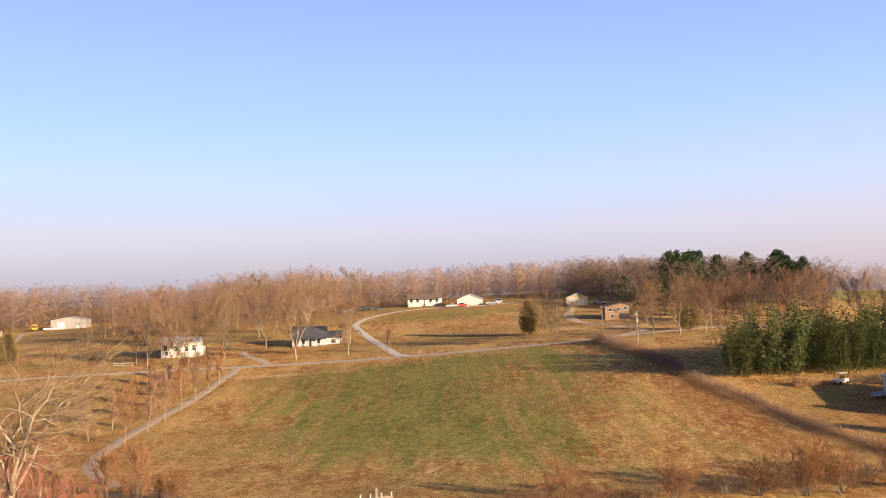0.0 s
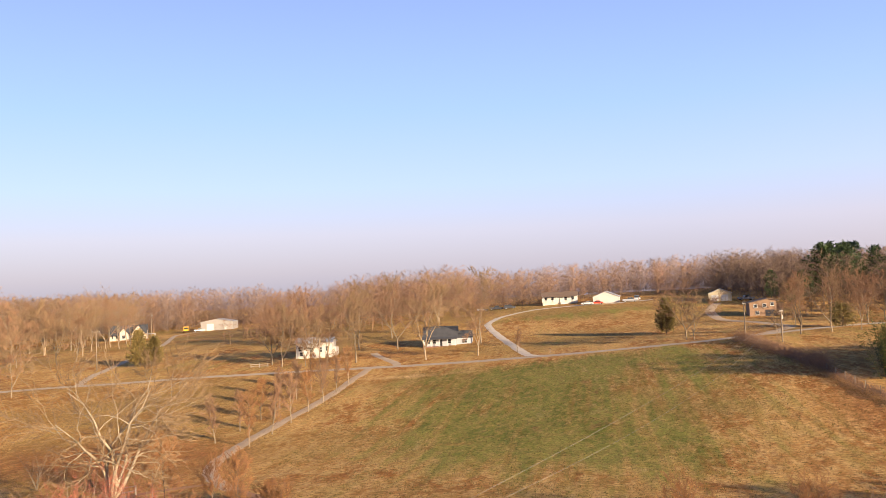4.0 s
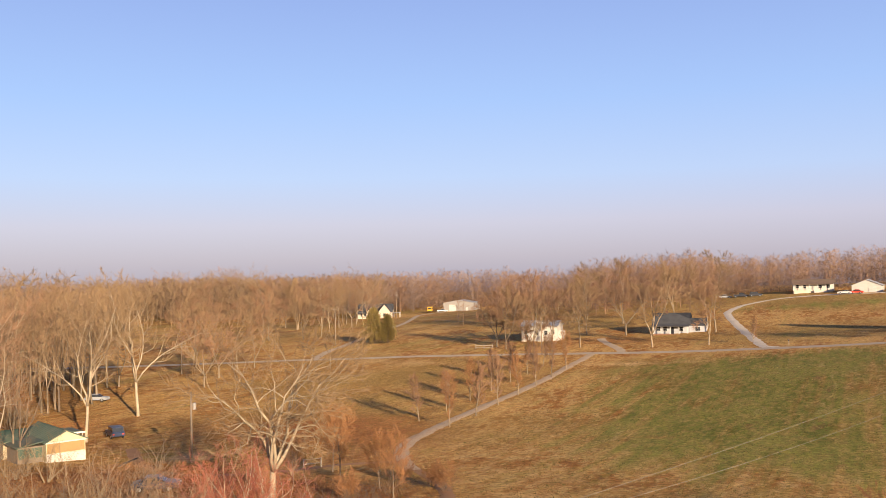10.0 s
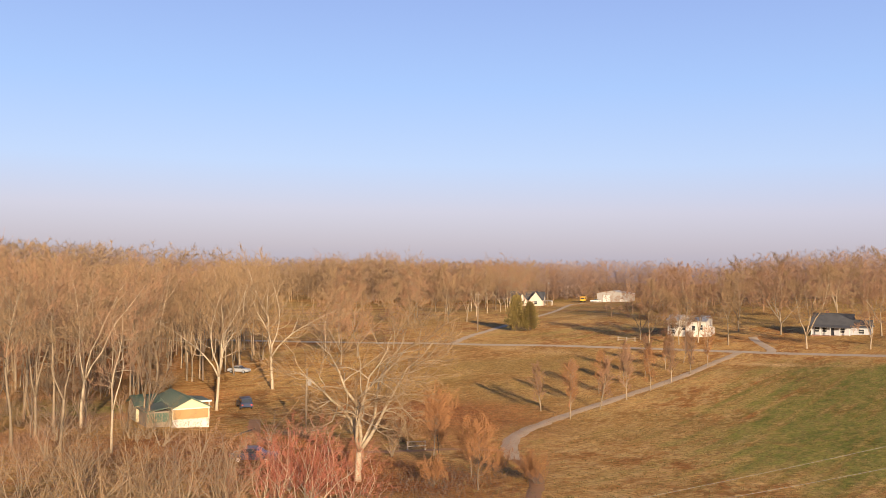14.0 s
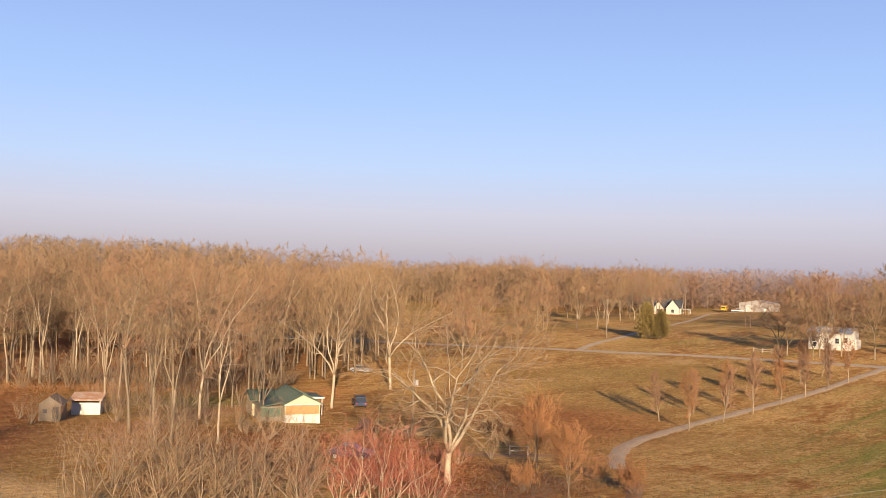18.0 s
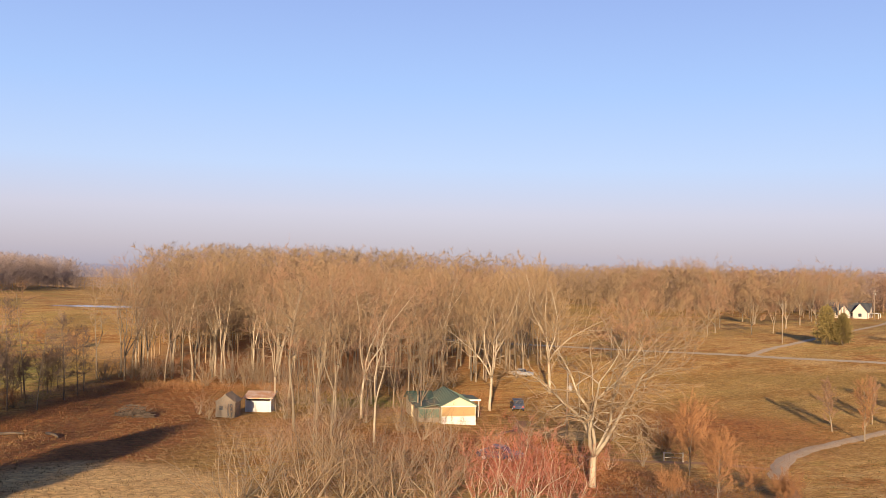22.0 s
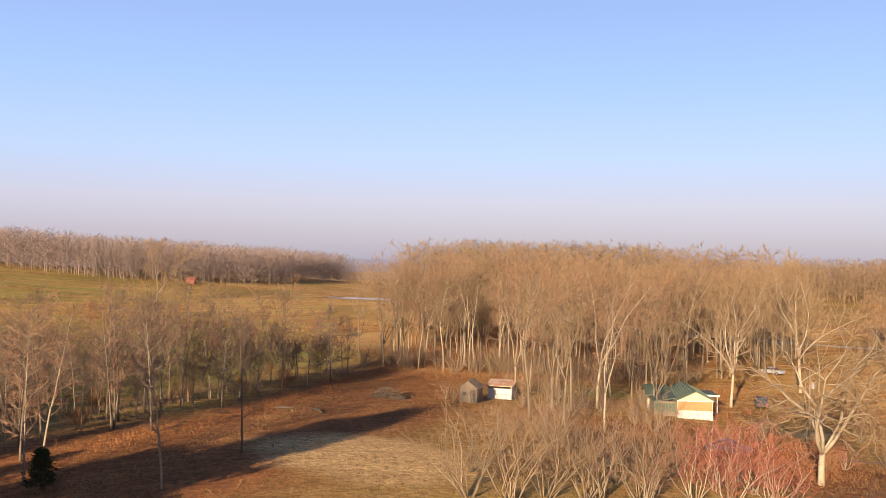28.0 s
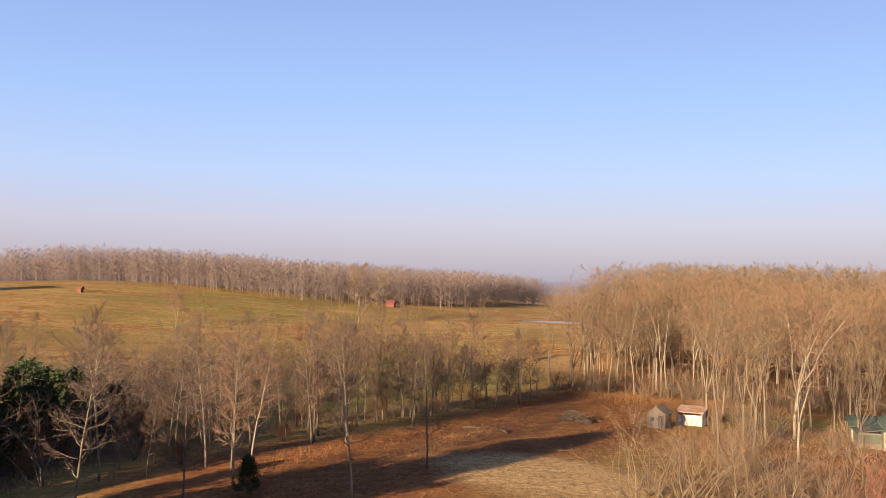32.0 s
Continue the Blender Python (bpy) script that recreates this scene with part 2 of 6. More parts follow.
GRASS = ground_material()
GRAVEL = material("grey_gravel", (0.46, 0.36, 0.26), (0.34, 0.26, 0.18), rough=0.95, spec=0.08, scale=0.4, fine=12, bump=0.3)
ASPHALT = material("worn_pale_asphalt", (0.46, 0.345, 0.235), (0.35, 0.255, 0.165), rough=0.95, scale=0.25, fine=20, bump=0.2, spec=0.08)
ROAD = material("worn_road", (0.42, 0.345, 0.265), (0.33, 0.265, 0.20), rough=0.95, scale=0.25, fine=20, bump=0.2, spec=0.08)
CONCRETE = material("pale_concrete", (0.56, 0.49, 0.40), (0.44, 0.37, 0.29), rough=0.9, spec=0.1, scale=0.3, fine=10, bump=0.1)
DIRT = material("reddish_dirt", (0.32, 0.165, 0.075), (0.24, 0.12, 0.05), scale=0.3, fine=10, bump=0.3)


# ---- building meshes ----
class Shape:
    """Collects the corners and faces of one mesh."""

    def __init__(self):
        self.v, self.f = [], []

    def add(self, verts, faces):
        k = len(self.v)
        self.v += [tuple(p) for p in verts]
        self.f += [tuple(k + i for i in f) for f in faces]
        return self

    def box(self, x0, y0, z0, x1, y1, z1):
        v = [(x, y, z) for z in (z0, z1) for x, y in ((x0, y0), (x1, y0), (x1, y1), (x0, y1))]
        return self.add(v, [(3, 2, 1, 0), (4, 5, 6, 7), (0, 1, 5, 4), (1, 2, 6, 5), (2, 3, 7, 6), (3, 0, 4, 7)])

    def along_x(self, yz, x0, x1):
        """Extrudes an outline in y, z along x."""
        k = len(yz)
        v = [(x0, y, z) for y, z in yz] + [(x1, y, z) for y, z in yz]
        return self.add(v, [tuple(range(k - 1, -1, -1)), tuple(range(k, 2 * k))] + [(i, (i + 1) % k, k + (i + 1) % k, k + i) for i in range(k)])

    def along_y(self, xz, y0, y1):
        k = len(xz)
        v = [(x, y0, z) for x, z in xz] + [(x, y1, z) for x, z in xz]
        return self.add(v, [tuple(range(k)), tuple(range(2 * k - 1, k - 1, -1))] + [(k + i, k + (i + 1) % k, (i + 1) % k, i) for i in range(k)])

    def tube(self, pts, radii, sides=6):
        pts = [Vector(p) for p in pts]
        k, ring = len(pts), []
        for i, p in enumerate(pts):
            d = (pts[min(i + 1, k - 1)] - pts[max(i - 1, 0)]).normalized()
            a = d.cross(Vector((0.31, 0.17, 0.93)) if abs(d.z) < 0.9 else Vector((1, 0.1, 0))).normalized()
            c = d.cross(a)
            ring += [p + (a * math.cos(2 * math.pi * j / sides) + c * math.sin(2 * math.pi * j / sides)) * radii[i] for j in range(sides)]
        f = [(i * sides + j, i * sides + (j + 1) % sides, (i + 1) * sides + (j + 1) % sides, (i + 1) * sides + j) for i in range(k - 1) for j in range(sides)]
        f += [tuple(range(sides - 1, -1, -1)), tuple(range((k - 1) * sides, k * sides))]
        return self.add(ring, f)

    def mesh(self, name, mat, smooth=False):
        me = bpy.data.meshes.new(name)
        me.from_pydata(self.v, [], self.f)
        me.materials.append(mat)
        if smooth:
            me.polygons.foreach_set("use_smooth", [True] * len(me.polygons))
        me.update()
        return me


def quick_mesh(name, verts, tris, mat):
    """A mesh from arrays of corners and triangles."""
    me = bpy.data.meshes.new(name)
    verts, tris = np.asarray(verts, np.float32), np.asarray(tris, np.int32)
    me.vertices.add(len(verts))
    me.vertices.foreach_set("co", verts.ravel())
    me.loops.add(tris.size)
    me.loops.foreach_set("vertex_index", tris.ravel())
    me.polygons.add(len(tris))
    me.polygons.foreach_set("loop_start", np.arange(0, tris.size, 3, dtype=np.int32))
    me.materials.append(mat)
    me.update(calc_edges=True)
    return me


def part(name, shape, mat, parent, label="", smooth=False, at=None):
    me = shape if isinstance(shape, bpy.types.Mesh) else shape.mesh(name, mat, smooth)
    ob = new(name, me)
    ob.parent = parent
    if at is not None:
        ob.matrix_basis = at
    if label:
        ob["label"] = label
    return ob


def thing(name, m, label, category, group=""):
    ob = new(name)
    ob.empty_display_size = 0.5
    ob.matrix_basis = m
    return tagged(ob, label, category, group)


# ---- ground ----
HILLS = [(0, 120, -8.6, 90), (90, 250, -4.2, 110), (-60, 200, 2.0, 90), (-130, 40, -1.5, 70), (-130, 240, -0.7, 100), (0, 400, 7.2, 120), (150, 400, 6.4, 160), (-250, 450, 0.6, 160), (-390, -160, 12.6, 120), (-270, -60, -6.9, 90), (-310, 90, 3.0, 90), (-420, 120, -1.7, 180), (-60, 0, 10.3, 70), (300, 600, 7.1, 260), (-650, 0, 0.1, 250), (-650, 450, 2.4, 320), (100, 80, 6.9, 90), (-10, 1000, 5.9, 380), (-250, -300, 5.1, 220), (200, -150, -6.9, 260), (-180, 150, -0.7, 80), (-30, 290, -3.2, 70), (-610, 10, 7.1, 80), (0, 700, 5.2, 600), (-500, 300, 2.8, 500), (-20, 40, 6.8, 60), (-90, 90, -0.0, 45), (-60, -30, -7.2, 70), (60, 200, 8.5, 60), (40, 320, 1.5, 70), (-200, 420, -3.8, 120), (-480, -60, 2.1, 150), (-150, -100, 2.3, 120), (-560, -190, 9.0, 110)]

BASE = -2.45


def ground_z(x, y):
    x, y = np.asarray(x, float), np.asarray(y, float)
    z = np.zeros(np.broadcast(x, y).shape) + BASE
    for a, b, h, r in HILLS:
        z = z + h * np.exp(-((x - a) ** 2 + (y - b) ** 2) / (2 * r * r))
    return z


# The plan is drawn on a survey grid; site() lays it out on the land, turning and stretching it a little with bearing and distance.
TURN = [-0.0434, -0.1204, 0.008, 0.0227, -0.0042, 0.0195, -0.0114, 0.0006, -0.0046]
REACH = [0.0272, 0.0232, -0.0426, -0.0175, -0.0284, 0.0417, 0.0384, -0.007, -0.0352]


def layout(x, y):
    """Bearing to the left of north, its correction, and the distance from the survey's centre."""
    x, y = np.asarray(x, float), np.asarray(y, float)
    az, s = np.arctan2(10.0 - x, y - 15.0), np.log(np.maximum(np.hypot(x - 10.0, y - 15.0), 1.0) / 150)
    a, k = np.clip(az, -0.6, 2.1) - 0.75, np.clip(s, -1.3, 1.5)
    fade = np.clip(np.minimum((math.pi - az) / (math.pi - 2.1), (math.pi + az) / (math.pi - 0.6)), 0, 1)
    terms = (1.0, a, a * a, a ** 3, k, k * a, k * a * a, k * k, k * k * a)
    turn = sum(c * t for c, t in zip(TURN, terms)) * fade
    return az, turn, 150 * np.exp(s + sum(c * t for c, t in zip(REACH, terms)) * fade)


def site(x, y):
    az, turn, r = layout(x, y)
    return 13.0 - np.sin(az + turn) * r, 13.0 + np.cos(az + turn) * r


def on_land(x, y, lift=0.0):
    a, b = site(x, y)
    return Vector((float(a), float(b), gz(x, y) + lift))


def spot(x, y, turn=0.0, lift=0.0):
    """A pose on the ground at a place of the plan."""
    p = on_land(x, y, lift)
    return pose(p.x, p.y, p.z, 0, 0, turn + math.degrees(float(layout(x, y)[1])))


def gz(x, y):
    return float(ground_z(x, y))


def blob(x, y, cx, cy, rx, ry, turn=0.0):
    c, s = math.cos(turn), math.sin(turn)
    u, v = (x - cx) * c + (y - cy) * s, -(x - cx) * s + (y - cy) * c
    return np.exp(-((u / rx) ** 2 + (v / ry) ** 2))


def axis_lines(lo, hi, step, far):
    core = np.arange(lo, hi + step, step)
    out = [hi + step]
    while out[-1] < far:
        out.append(out[-1] + max(step, (out[-1] - hi) * 0.22))
    inn = [lo - step]
    while inn[-1] > -far:
        inn.append(inn[-1] - max(step, (lo - inn[-1]) * 0.22))
    return np.concatenate([np.array(inn[::-1]), core, np.array(out)])


gx, gy = axis_lines(-430, 190, 3.5, 4700), axis_lines(-170, 480, 3.5, 4700)
GX, GY = np.meshgrid(gx, gy)
GZ = ground_z(GX, GY)
nx, ny = len(gx), len(gy)
ii = (np.arange(ny - 1)[:, None] * nx + np.arange(nx - 1)[None, :]).ravel()
tris = np.concatenate([np.stack([ii, ii + 1, ii + nx + 1], -1), np.stack([ii, ii + nx + 1, ii + nx], -1)])
LX, LY = site(GX, GY)
g_mesh = quick_mesh("ground", np.stack([LX, LY, GZ], -1).reshape(-1, 3), tris, GRASS)
g_mesh.polygons.foreach_set("use_smooth", [True] * len(g_mesh.polygons))
X, Y = GX.ravel(), GY.ravel()
inside = 1 / (1 + np.exp(-(X + 47) / 4)) * 1 / (1 + np.exp((X - 53) / 4)) / (1 + np.exp((Y - 238) / 3)) / (1 + np.exp(-(Y - 86) / 6))
z_green = inside * np.clip(0.20 + 0.80 * blob(X, Y, -6, 150, 25, 26) + 0.65 * blob(X, Y, -10, 192, 32, 28) + 0.60 * blob(X, Y, -2, 220, 42, 16) + 0.40 * blob(X, Y, 14, 128, 13, 18) + 0.25 * blob(X, Y, 30, 195, 10, 22) - 0.25 * blob(X, Y, -40, 130, 12, 40), 0, 1)
z_green = z_green + 0.75 * blob(X, Y, 10, 345, 60, 9, 0.12) + 0.6 * blob(X, Y, 130, 240, 60, 40) + 0.8 * blob(X, Y, 230, 500, 70, 120) + 1.0 * blob(X, Y, 200, 420, 45, 60)
z_green = z_green + 0.9 * blob(X, Y, -116, 91, 9, 7) + 0.55 * blob(X, Y, -78, 102, 16, 8) + 0.4 * blob(X, Y, -85, 120, 30, 10) + 0.5 * blob(X, Y, -380, -60, 150, 110) + 0.9 * blob(X, Y, -170, 5, 90, 60)
z_green = z_green + 0.35 * blob(X, Y, -110, 262, 30, 30)
z_pale = 1.1 * blob(X, Y, -55, 38, 15, 9, 0.6) + 0.45 * blob(X, Y, -215, 70, 40, 35) + 0.6 * blob(X, Y, -40, 229, 22, 5) + 0.28 * blob(X, Y, -29, 152, 9, 5) + 0.5 * blob(X, Y, -110, 225, 35, 10)
z_pale = z_pale + 0.8 * blob(X, Y, -76, 104, 8, 4, -0.9) + 0.5 * blob(X, Y, -21, 96, 7, 4) + 0.4 * blob(X, Y, -140, 330, 35, 30)
z_lit = 1.2 * blob(X, Y, -100, 42, 55, 17, -0.35) + 0.45 * blob(X, Y, -16, 107, 12, 6) + 0.4 * blob(X, Y, -17, 146, 9, 4) + 0.5 * blob(X, Y, -38, 88, 14, 14) + 0.7 * blob(X, Y, -75, 135, 30, 26) + 0.9 * blob(X, Y, -190, 110, 60, 60) + 0.8 * blob(X, Y, -65, 80, 28, 18) + 0.5 * blob(X, Y, 48, 150, 9, 60) + 0.7 * blob(X, Y, 80, 130, 20, 30)
z_lit = z_lit + 0.8 * blob(X, Y, -58, 10, 26, 18) + 0.35 * blob(X, Y, 20, 318, 60, 22) + 0.5 * blob(X, Y, -60, 275, 40, 14)
zone = np.stack([z_green, z_pale, z_lit, np.ones_like(X)], -1).astype(np.float32)
att = g_mesh.color_attributes.new("zone", "FLOAT_COLOR", "POINT")
att.data.foreach_set("color", np.clip(zone, 0, 1).ravel())
ground_ob = tagged(new("ground", g_mesh), "rolling winter farmland of dry orange and green grass", "ground", kind="structure")


def strip(name, pts, width, mat, label, lift=0.07, edge=0.25, category="road"):
    """A track laid along a line of points, with uneven edges, draped over the ground."""
    rng = random.Random(len(pts) * 7 + int(abs(pts[0][0])))
    p = [Vector((x, y)) for x, y in pts]
    line = []
    for i in range(len(p) - 1):
        a, b, c, d = p[max(i - 1, 0)], p[i], p[i + 1], p[min(i + 2, len(p) - 1)]
        k = max(2, int((c - b).length / 2.0))
        for j in range(k):
            t = j / k
            line.append(0.5 * (2 * b + (c - a) * t + (2 * a - 5 * b + 4 * c - d) * t * t + (3 * b - a - 3 * c + d) * t ** 3))
    line.append(p[-1])
    s, across = Shape(), 5
    for i, q in enumerate(line):
        d = (line[min(i + 1, len(line) - 1)] - line[max(i - 1, 0)]).normalized()
        nrm = Vector((-d.y, d.x))
        l, r = width / 2 + rng.uniform(-edge, edge), width / 2 + rng.uniform(-edge, edge)
        for j in range(across):
            u = -l + (l + r) * j / (across - 1)
            w = q + nrm * u
            s.v.append(tuple(on_land(w.x, w.y, lift if 0 < j < across - 1 else -0.06)))
    s.f = [(i * across + j, (i + 1) * across + j, (i + 1) * across + j + 1, i * across + j + 1) for i in range(len(line) - 1) for j in range(across - 1)]
    s.f = [f[::-1] for f in s.f]
    ob = new(name, s.mesh(name, mat, True))
    return tagged(ob, label, category, kind="structure")


strip("road", [(-300, 95), (-240, 140), (-190, 182), (-146, 216), (-128, 226), (-111, 236), (-92, 243), (-74, 247.5), (-56, 249.5), (-33, 249), (-10.5, 246), (12, 240.5), (33, 237), (45, 239.5), (56, 244), (70, 253), (93, 268.5), (150, 290), (230, 340)], 5.2, ROAD, "worn pale country road along the far edge of the field")
strip("driveway_1", [(-57.5, 247), (-57.3, 232), (-57, 200), (-57.9, 178), (-58.1, 157.4), (-56.8, 143), (-54.3, 130.2), (-50.5, 121.5), (-45.5, 113.5), (-41, 108)], 3.2, ASPHALT, "grey farm lane lined with small bare trees", category="lane")
strip("driveway_2", [(-7, 246.5), (-10.5, 250), (-14, 263), (-18.5, 281), (-25, 306), (-30.5, 329), (-31.5, 338), (-30.5, 347)], 3.6, CONCRETE, "pale concrete driveway climbing past the dark-roofed house", category="driveway")
strip("driveway_3", [(-30.5, 346), (-27, 358), (-15, 372), (3, 374.5), (16, 372.5), (34, 377)], 3.4, CONCRETE, "pale concrete driveway in front of the hilltop house", category="driveway")
strip("driveway_4", [(52, 243), (63, 262), (58, 283), (50, 298), (50, 325), (56, 350)], 4.5, ASPHALT, "grey driveway to the brick house and garage", category="driveway")
strip("driveway_5", [(-136, 221), (-139, 227), (-146, 246), (-150.5, 263), (-179, 352), (-200, 402), (-217, 444), (-214, 470)], 3.4, GRAVEL, "gravel drive past the cedar to the white cottage", category="driveway")
strip("driveway_8", [(-42, 109), (-37, 104), (-31, 96), (-26, 87), (-21, 77)], 2.4, DIRT, "reddish dirt track running on from the grey lane", lift=0.05, category="track")
strip("driveway_6", [(-47, 114), (-52, 108), (-55, 100), (-58, 94), (-66, 90), (-78, 96), (-90, 106)], 2.4, DIRT, "dirt track by the wooden rail fence", lift=0.05, category="track")
strip("driveway_7", [(-49, 249), (-52, 258), (-60, 272), (-64, 281)], 3.4, GRAVEL, "gravel drive between the two roadside houses", category="driveway")


# ---- trees ----
def rand_dir(rng, base, tilt):
    """A direction that leans away from base by about tilt radians."""
    a = base.orthogonal().normalized()
    b = base.cross(a)
    f = rng.uniform(0, 2 * math.pi)
    return (base * math.cos(tilt) + (a * math.cos(f) + b * math.sin(f)) * math.sin(tilt)).normalized()


class Twigs:
    """Thin tapered spikes, three triangles each, and small leaf blades."""

    def __init__(self):
        self.v, self.t = [], []

    def spike(self, p, q, r):
        d = (q - p).normalized()
        a = d.orthogonal().normalized() * r
        b = d.cross(a)
        k = len(self.v)
        self.v += [p + a, p - a * 0.5 + b * 0.87, p - a * 0.5 - b * 0.87, q]
        self.t += [(k, k + 1, k + 3), (k + 1, k + 2, k + 3), (k + 2, k, k + 3)]

    def twig(self, p, q, r):
        """Two thin blades crossed along a line, for the finest twigs."""
        a = (q - p).normalized().orthogonal().normalized() * r
        b = (q - p).normalized().cross(a)
        k = len(self.v)
        self.v += [p + a, p - a, p + b, p - b, q]
        self.t += [(k, k + 1, k + 4), (k + 2, k + 3, k + 4)]

    def leaf(self, p, d, w, ln):
        a = d.orthogonal().normalized() * w
        k = len(self.v)
        self.v += [p, p + d * ln * 0.45 + a, p + d * ln, p + d * ln * 0.5 - a]
        self.t += [(k, k + 1, k + 2), (k, k + 2, k + 3)]

    def mesh(self, name, mat):
        return quick_mesh(name, [tuple(p) for p in self.v], self.t, mat)


def branch_line(rng, start, d, length, n, lift, wob):
    pts, p = [start], start.copy()
    for i in range(n):
        d = (d + Vector((rng.gauss(0, wob), rng.gauss(0, wob), lift + rng.gauss(0, wob * 0.6)))).normalized()
        p = p + d * (length / n)
        pts.append(p)
    return pts


def bare_tree(seed, height, base=0.3, spread=0.3, limbs=12, second=6, twigs=8, lean=0.02, girth=0.013, twig=1.6, tilt=0.9, fork=1, lift=0.12, trunk_sides=7, thick=0.026, crook=0.2, bend=0.045, ftilt=(0.35, 0.8), sway=0.09, rise=0.10):
    """Trunk and limbs as one shape; the fine branches as spikes. Returns (trunk, limbs, twigs)."""
    rng = random.Random(seed)
    wood, boughs, fine = Shape(), Shape(), Twigs()
    stems = []
    r0 = height * girth
    if fork == 1:
        pts = branch_line(rng, Vector((0, 0, -0.3)), Vector((rng.gauss(0, lean), rng.gauss(0, lean), 1)), height * 0.88, 9, 0.05, bend)
        rad = [r0 * (1.25 if i == 0 else 1 - 0.86 * i / 9) for i in range(10)]
        wood.tube(pts, rad, trunk_sides)
        stems.append((pts, rad, base, limbs, 1.0))
    else:
        hb = height * base
        pts = branch_line(rng, Vector((0, 0, -0.3)), Vector((rng.gauss(0, lean), rng.gauss(0, lean), 1)), hb, 4, 0.03, 0.03)
        wood.tube(pts, [r0 * 1.3, r0 * 1.05, r0, r0 * 0.95, r0 * 0.9], trunk_sides)
        for k in range(fork):
            f = 2 * math.pi * k / fork + rng.uniform(-0.4, 0.4)
            tl = rng.uniform(*ftilt)
            d = Vector((math.cos(f) * math.sin(tl), math.sin(f) * math.sin(tl), math.cos(tl)))
            ln = (height - hb) * rng.uniform(0.8, 1.02)
            sp = branch_line(rng, pts[-1] - Vector((0, 0, 0.2)), d, ln, 7, rise, sway)
            sr = [r0 * 0.66 * (1 - 0.85 * i / 7) for i in range(8)]
            wood.tube(sp, sr, 6)
            stems.append((sp, sr, 0.22, max(4, limbs // fork), 0.75))
    for pts, rad, b0, count, size in stems:
        n = len(pts) - 1
        for i in range(count):
            u = b0 + (0.97 - b0) * ((i + rng.random()) / count)
            k = min(int(u * n), n - 1)
            p = pts[k].lerp(pts[k + 1], u * n - k)
            d0 = (pts[k + 1] - pts[k]).normalized()
            f = i * 2.4 + rng.uniform(-0.5, 0.5)
            tl = tilt * rng.uniform(0.65, 1.2) * (1.1 - 0.42 * u)
            o = d0.orthogonal().normalized()
            o = Matrix.Rotation(f, 3, d0) @ o
            d = (d0 * math.cos(tl) + o * math.sin(tl)).normalized()
            rel = (u - b0) / (1 - b0)
            ln = height * spread * size * rng.uniform(0.75, 1.15) * (0.50 + 0.62 * math.sin(math.pi * (0.1 + 0.76 * rel)))
            lr = (rad[k] + (rad[k + 1] - rad[k]) * (u * n - k)) * rng.uniform(0.5, 0.72)
            lp = branch_line(rng, p, d, ln, 6, lift, crook)
            boughs.tube(lp, [lr, lr * 0.82, lr * 0.66, lr * 0.5, lr * 0.36, lr * 0.24, lr * 0.1], 4)
            for j in range(second):
                w = 0.22 + 0.78 * (j + rng.random()) / second
                kk = min(int(w * 6), 5)
                q = lp[kk].lerp(lp[kk + 1], w * 6 - kk)
                dd = rand_dir(rng, (lp[kk + 1] - lp[kk]).normalized(), rng.uniform(0.45, 0.95))
                dd = (dd + Vector((0, 0, 0.15))).normalized()
                l2 = ln * rng.uniform(0.28, 0.5) * (1.15 - 0.6 * w) + 0.35
                sp = branch_line(rng, q, dd, l2, 2, 0.06, 0.15)
                fine.spike(sp[0], sp[0] + (sp[1] - sp[0]) * 1.7, max(thick * 1.5, lr * 0.42))
                fine.spike(sp[1] - (sp[1] - sp[0]) * 0.15, sp[2], thick * 1.3)
                for m in range(twigs):
                    x = rng.uniform(0.15, 1.0) * 2
                    e = 0 if x < 1 else 1
                    o2 = sp[e].lerp(sp[e + 1], x - e if x < 2 else 1)
                    td = rand_dir(rng, (sp[e + 1] - sp[e]).normalized(), rng.uniform(0.3, 0.9))
                    fine.twig(o2, o2 + (td + Vector((0, 0, 0.06))) * twig * rng.uniform(0.35, 1.15), thick)
    return wood, boughs, fine


def tree_model(name, bark, twig_mat, **kw):
    wood, boughs, fine = bare_tree(**kw)
    tris = [(f[0], f[i], f[i + 1]) for f in boughs.f for i in range(1, len(f) - 1)]
    k = len(boughs.v)
    crown = quick_mesh(name + "_crown", [tuple(p) for p in boughs.v] + [tuple(p) for p in fine.v], tris + [(a + k, b + k, c + k) for a, b, c in fine.t], twig_mat)
    crown.materials.append(bark)
    crown.polygons.foreach_set("material_index", [1] * len(tris) + [0] * len(fine.t))
    return wood.mesh(name + "_trunk", bark, True), crown


def plant_tree(model, x, y, size, turn, label, category="tree", group="", name="bare_tree", sink=0.0):
    ob = thing(name, spot(x, y, turn, -sink) @ Matrix.Scale(size, 4), label, category, group)
    for me in model[0] if isinstance(model[0], list) else [model[0]]:
        part("stem" if isinstance(model[0], list) else "trunk", me, None, ob)
    part("crown", model[1], None, ob)
    return ob


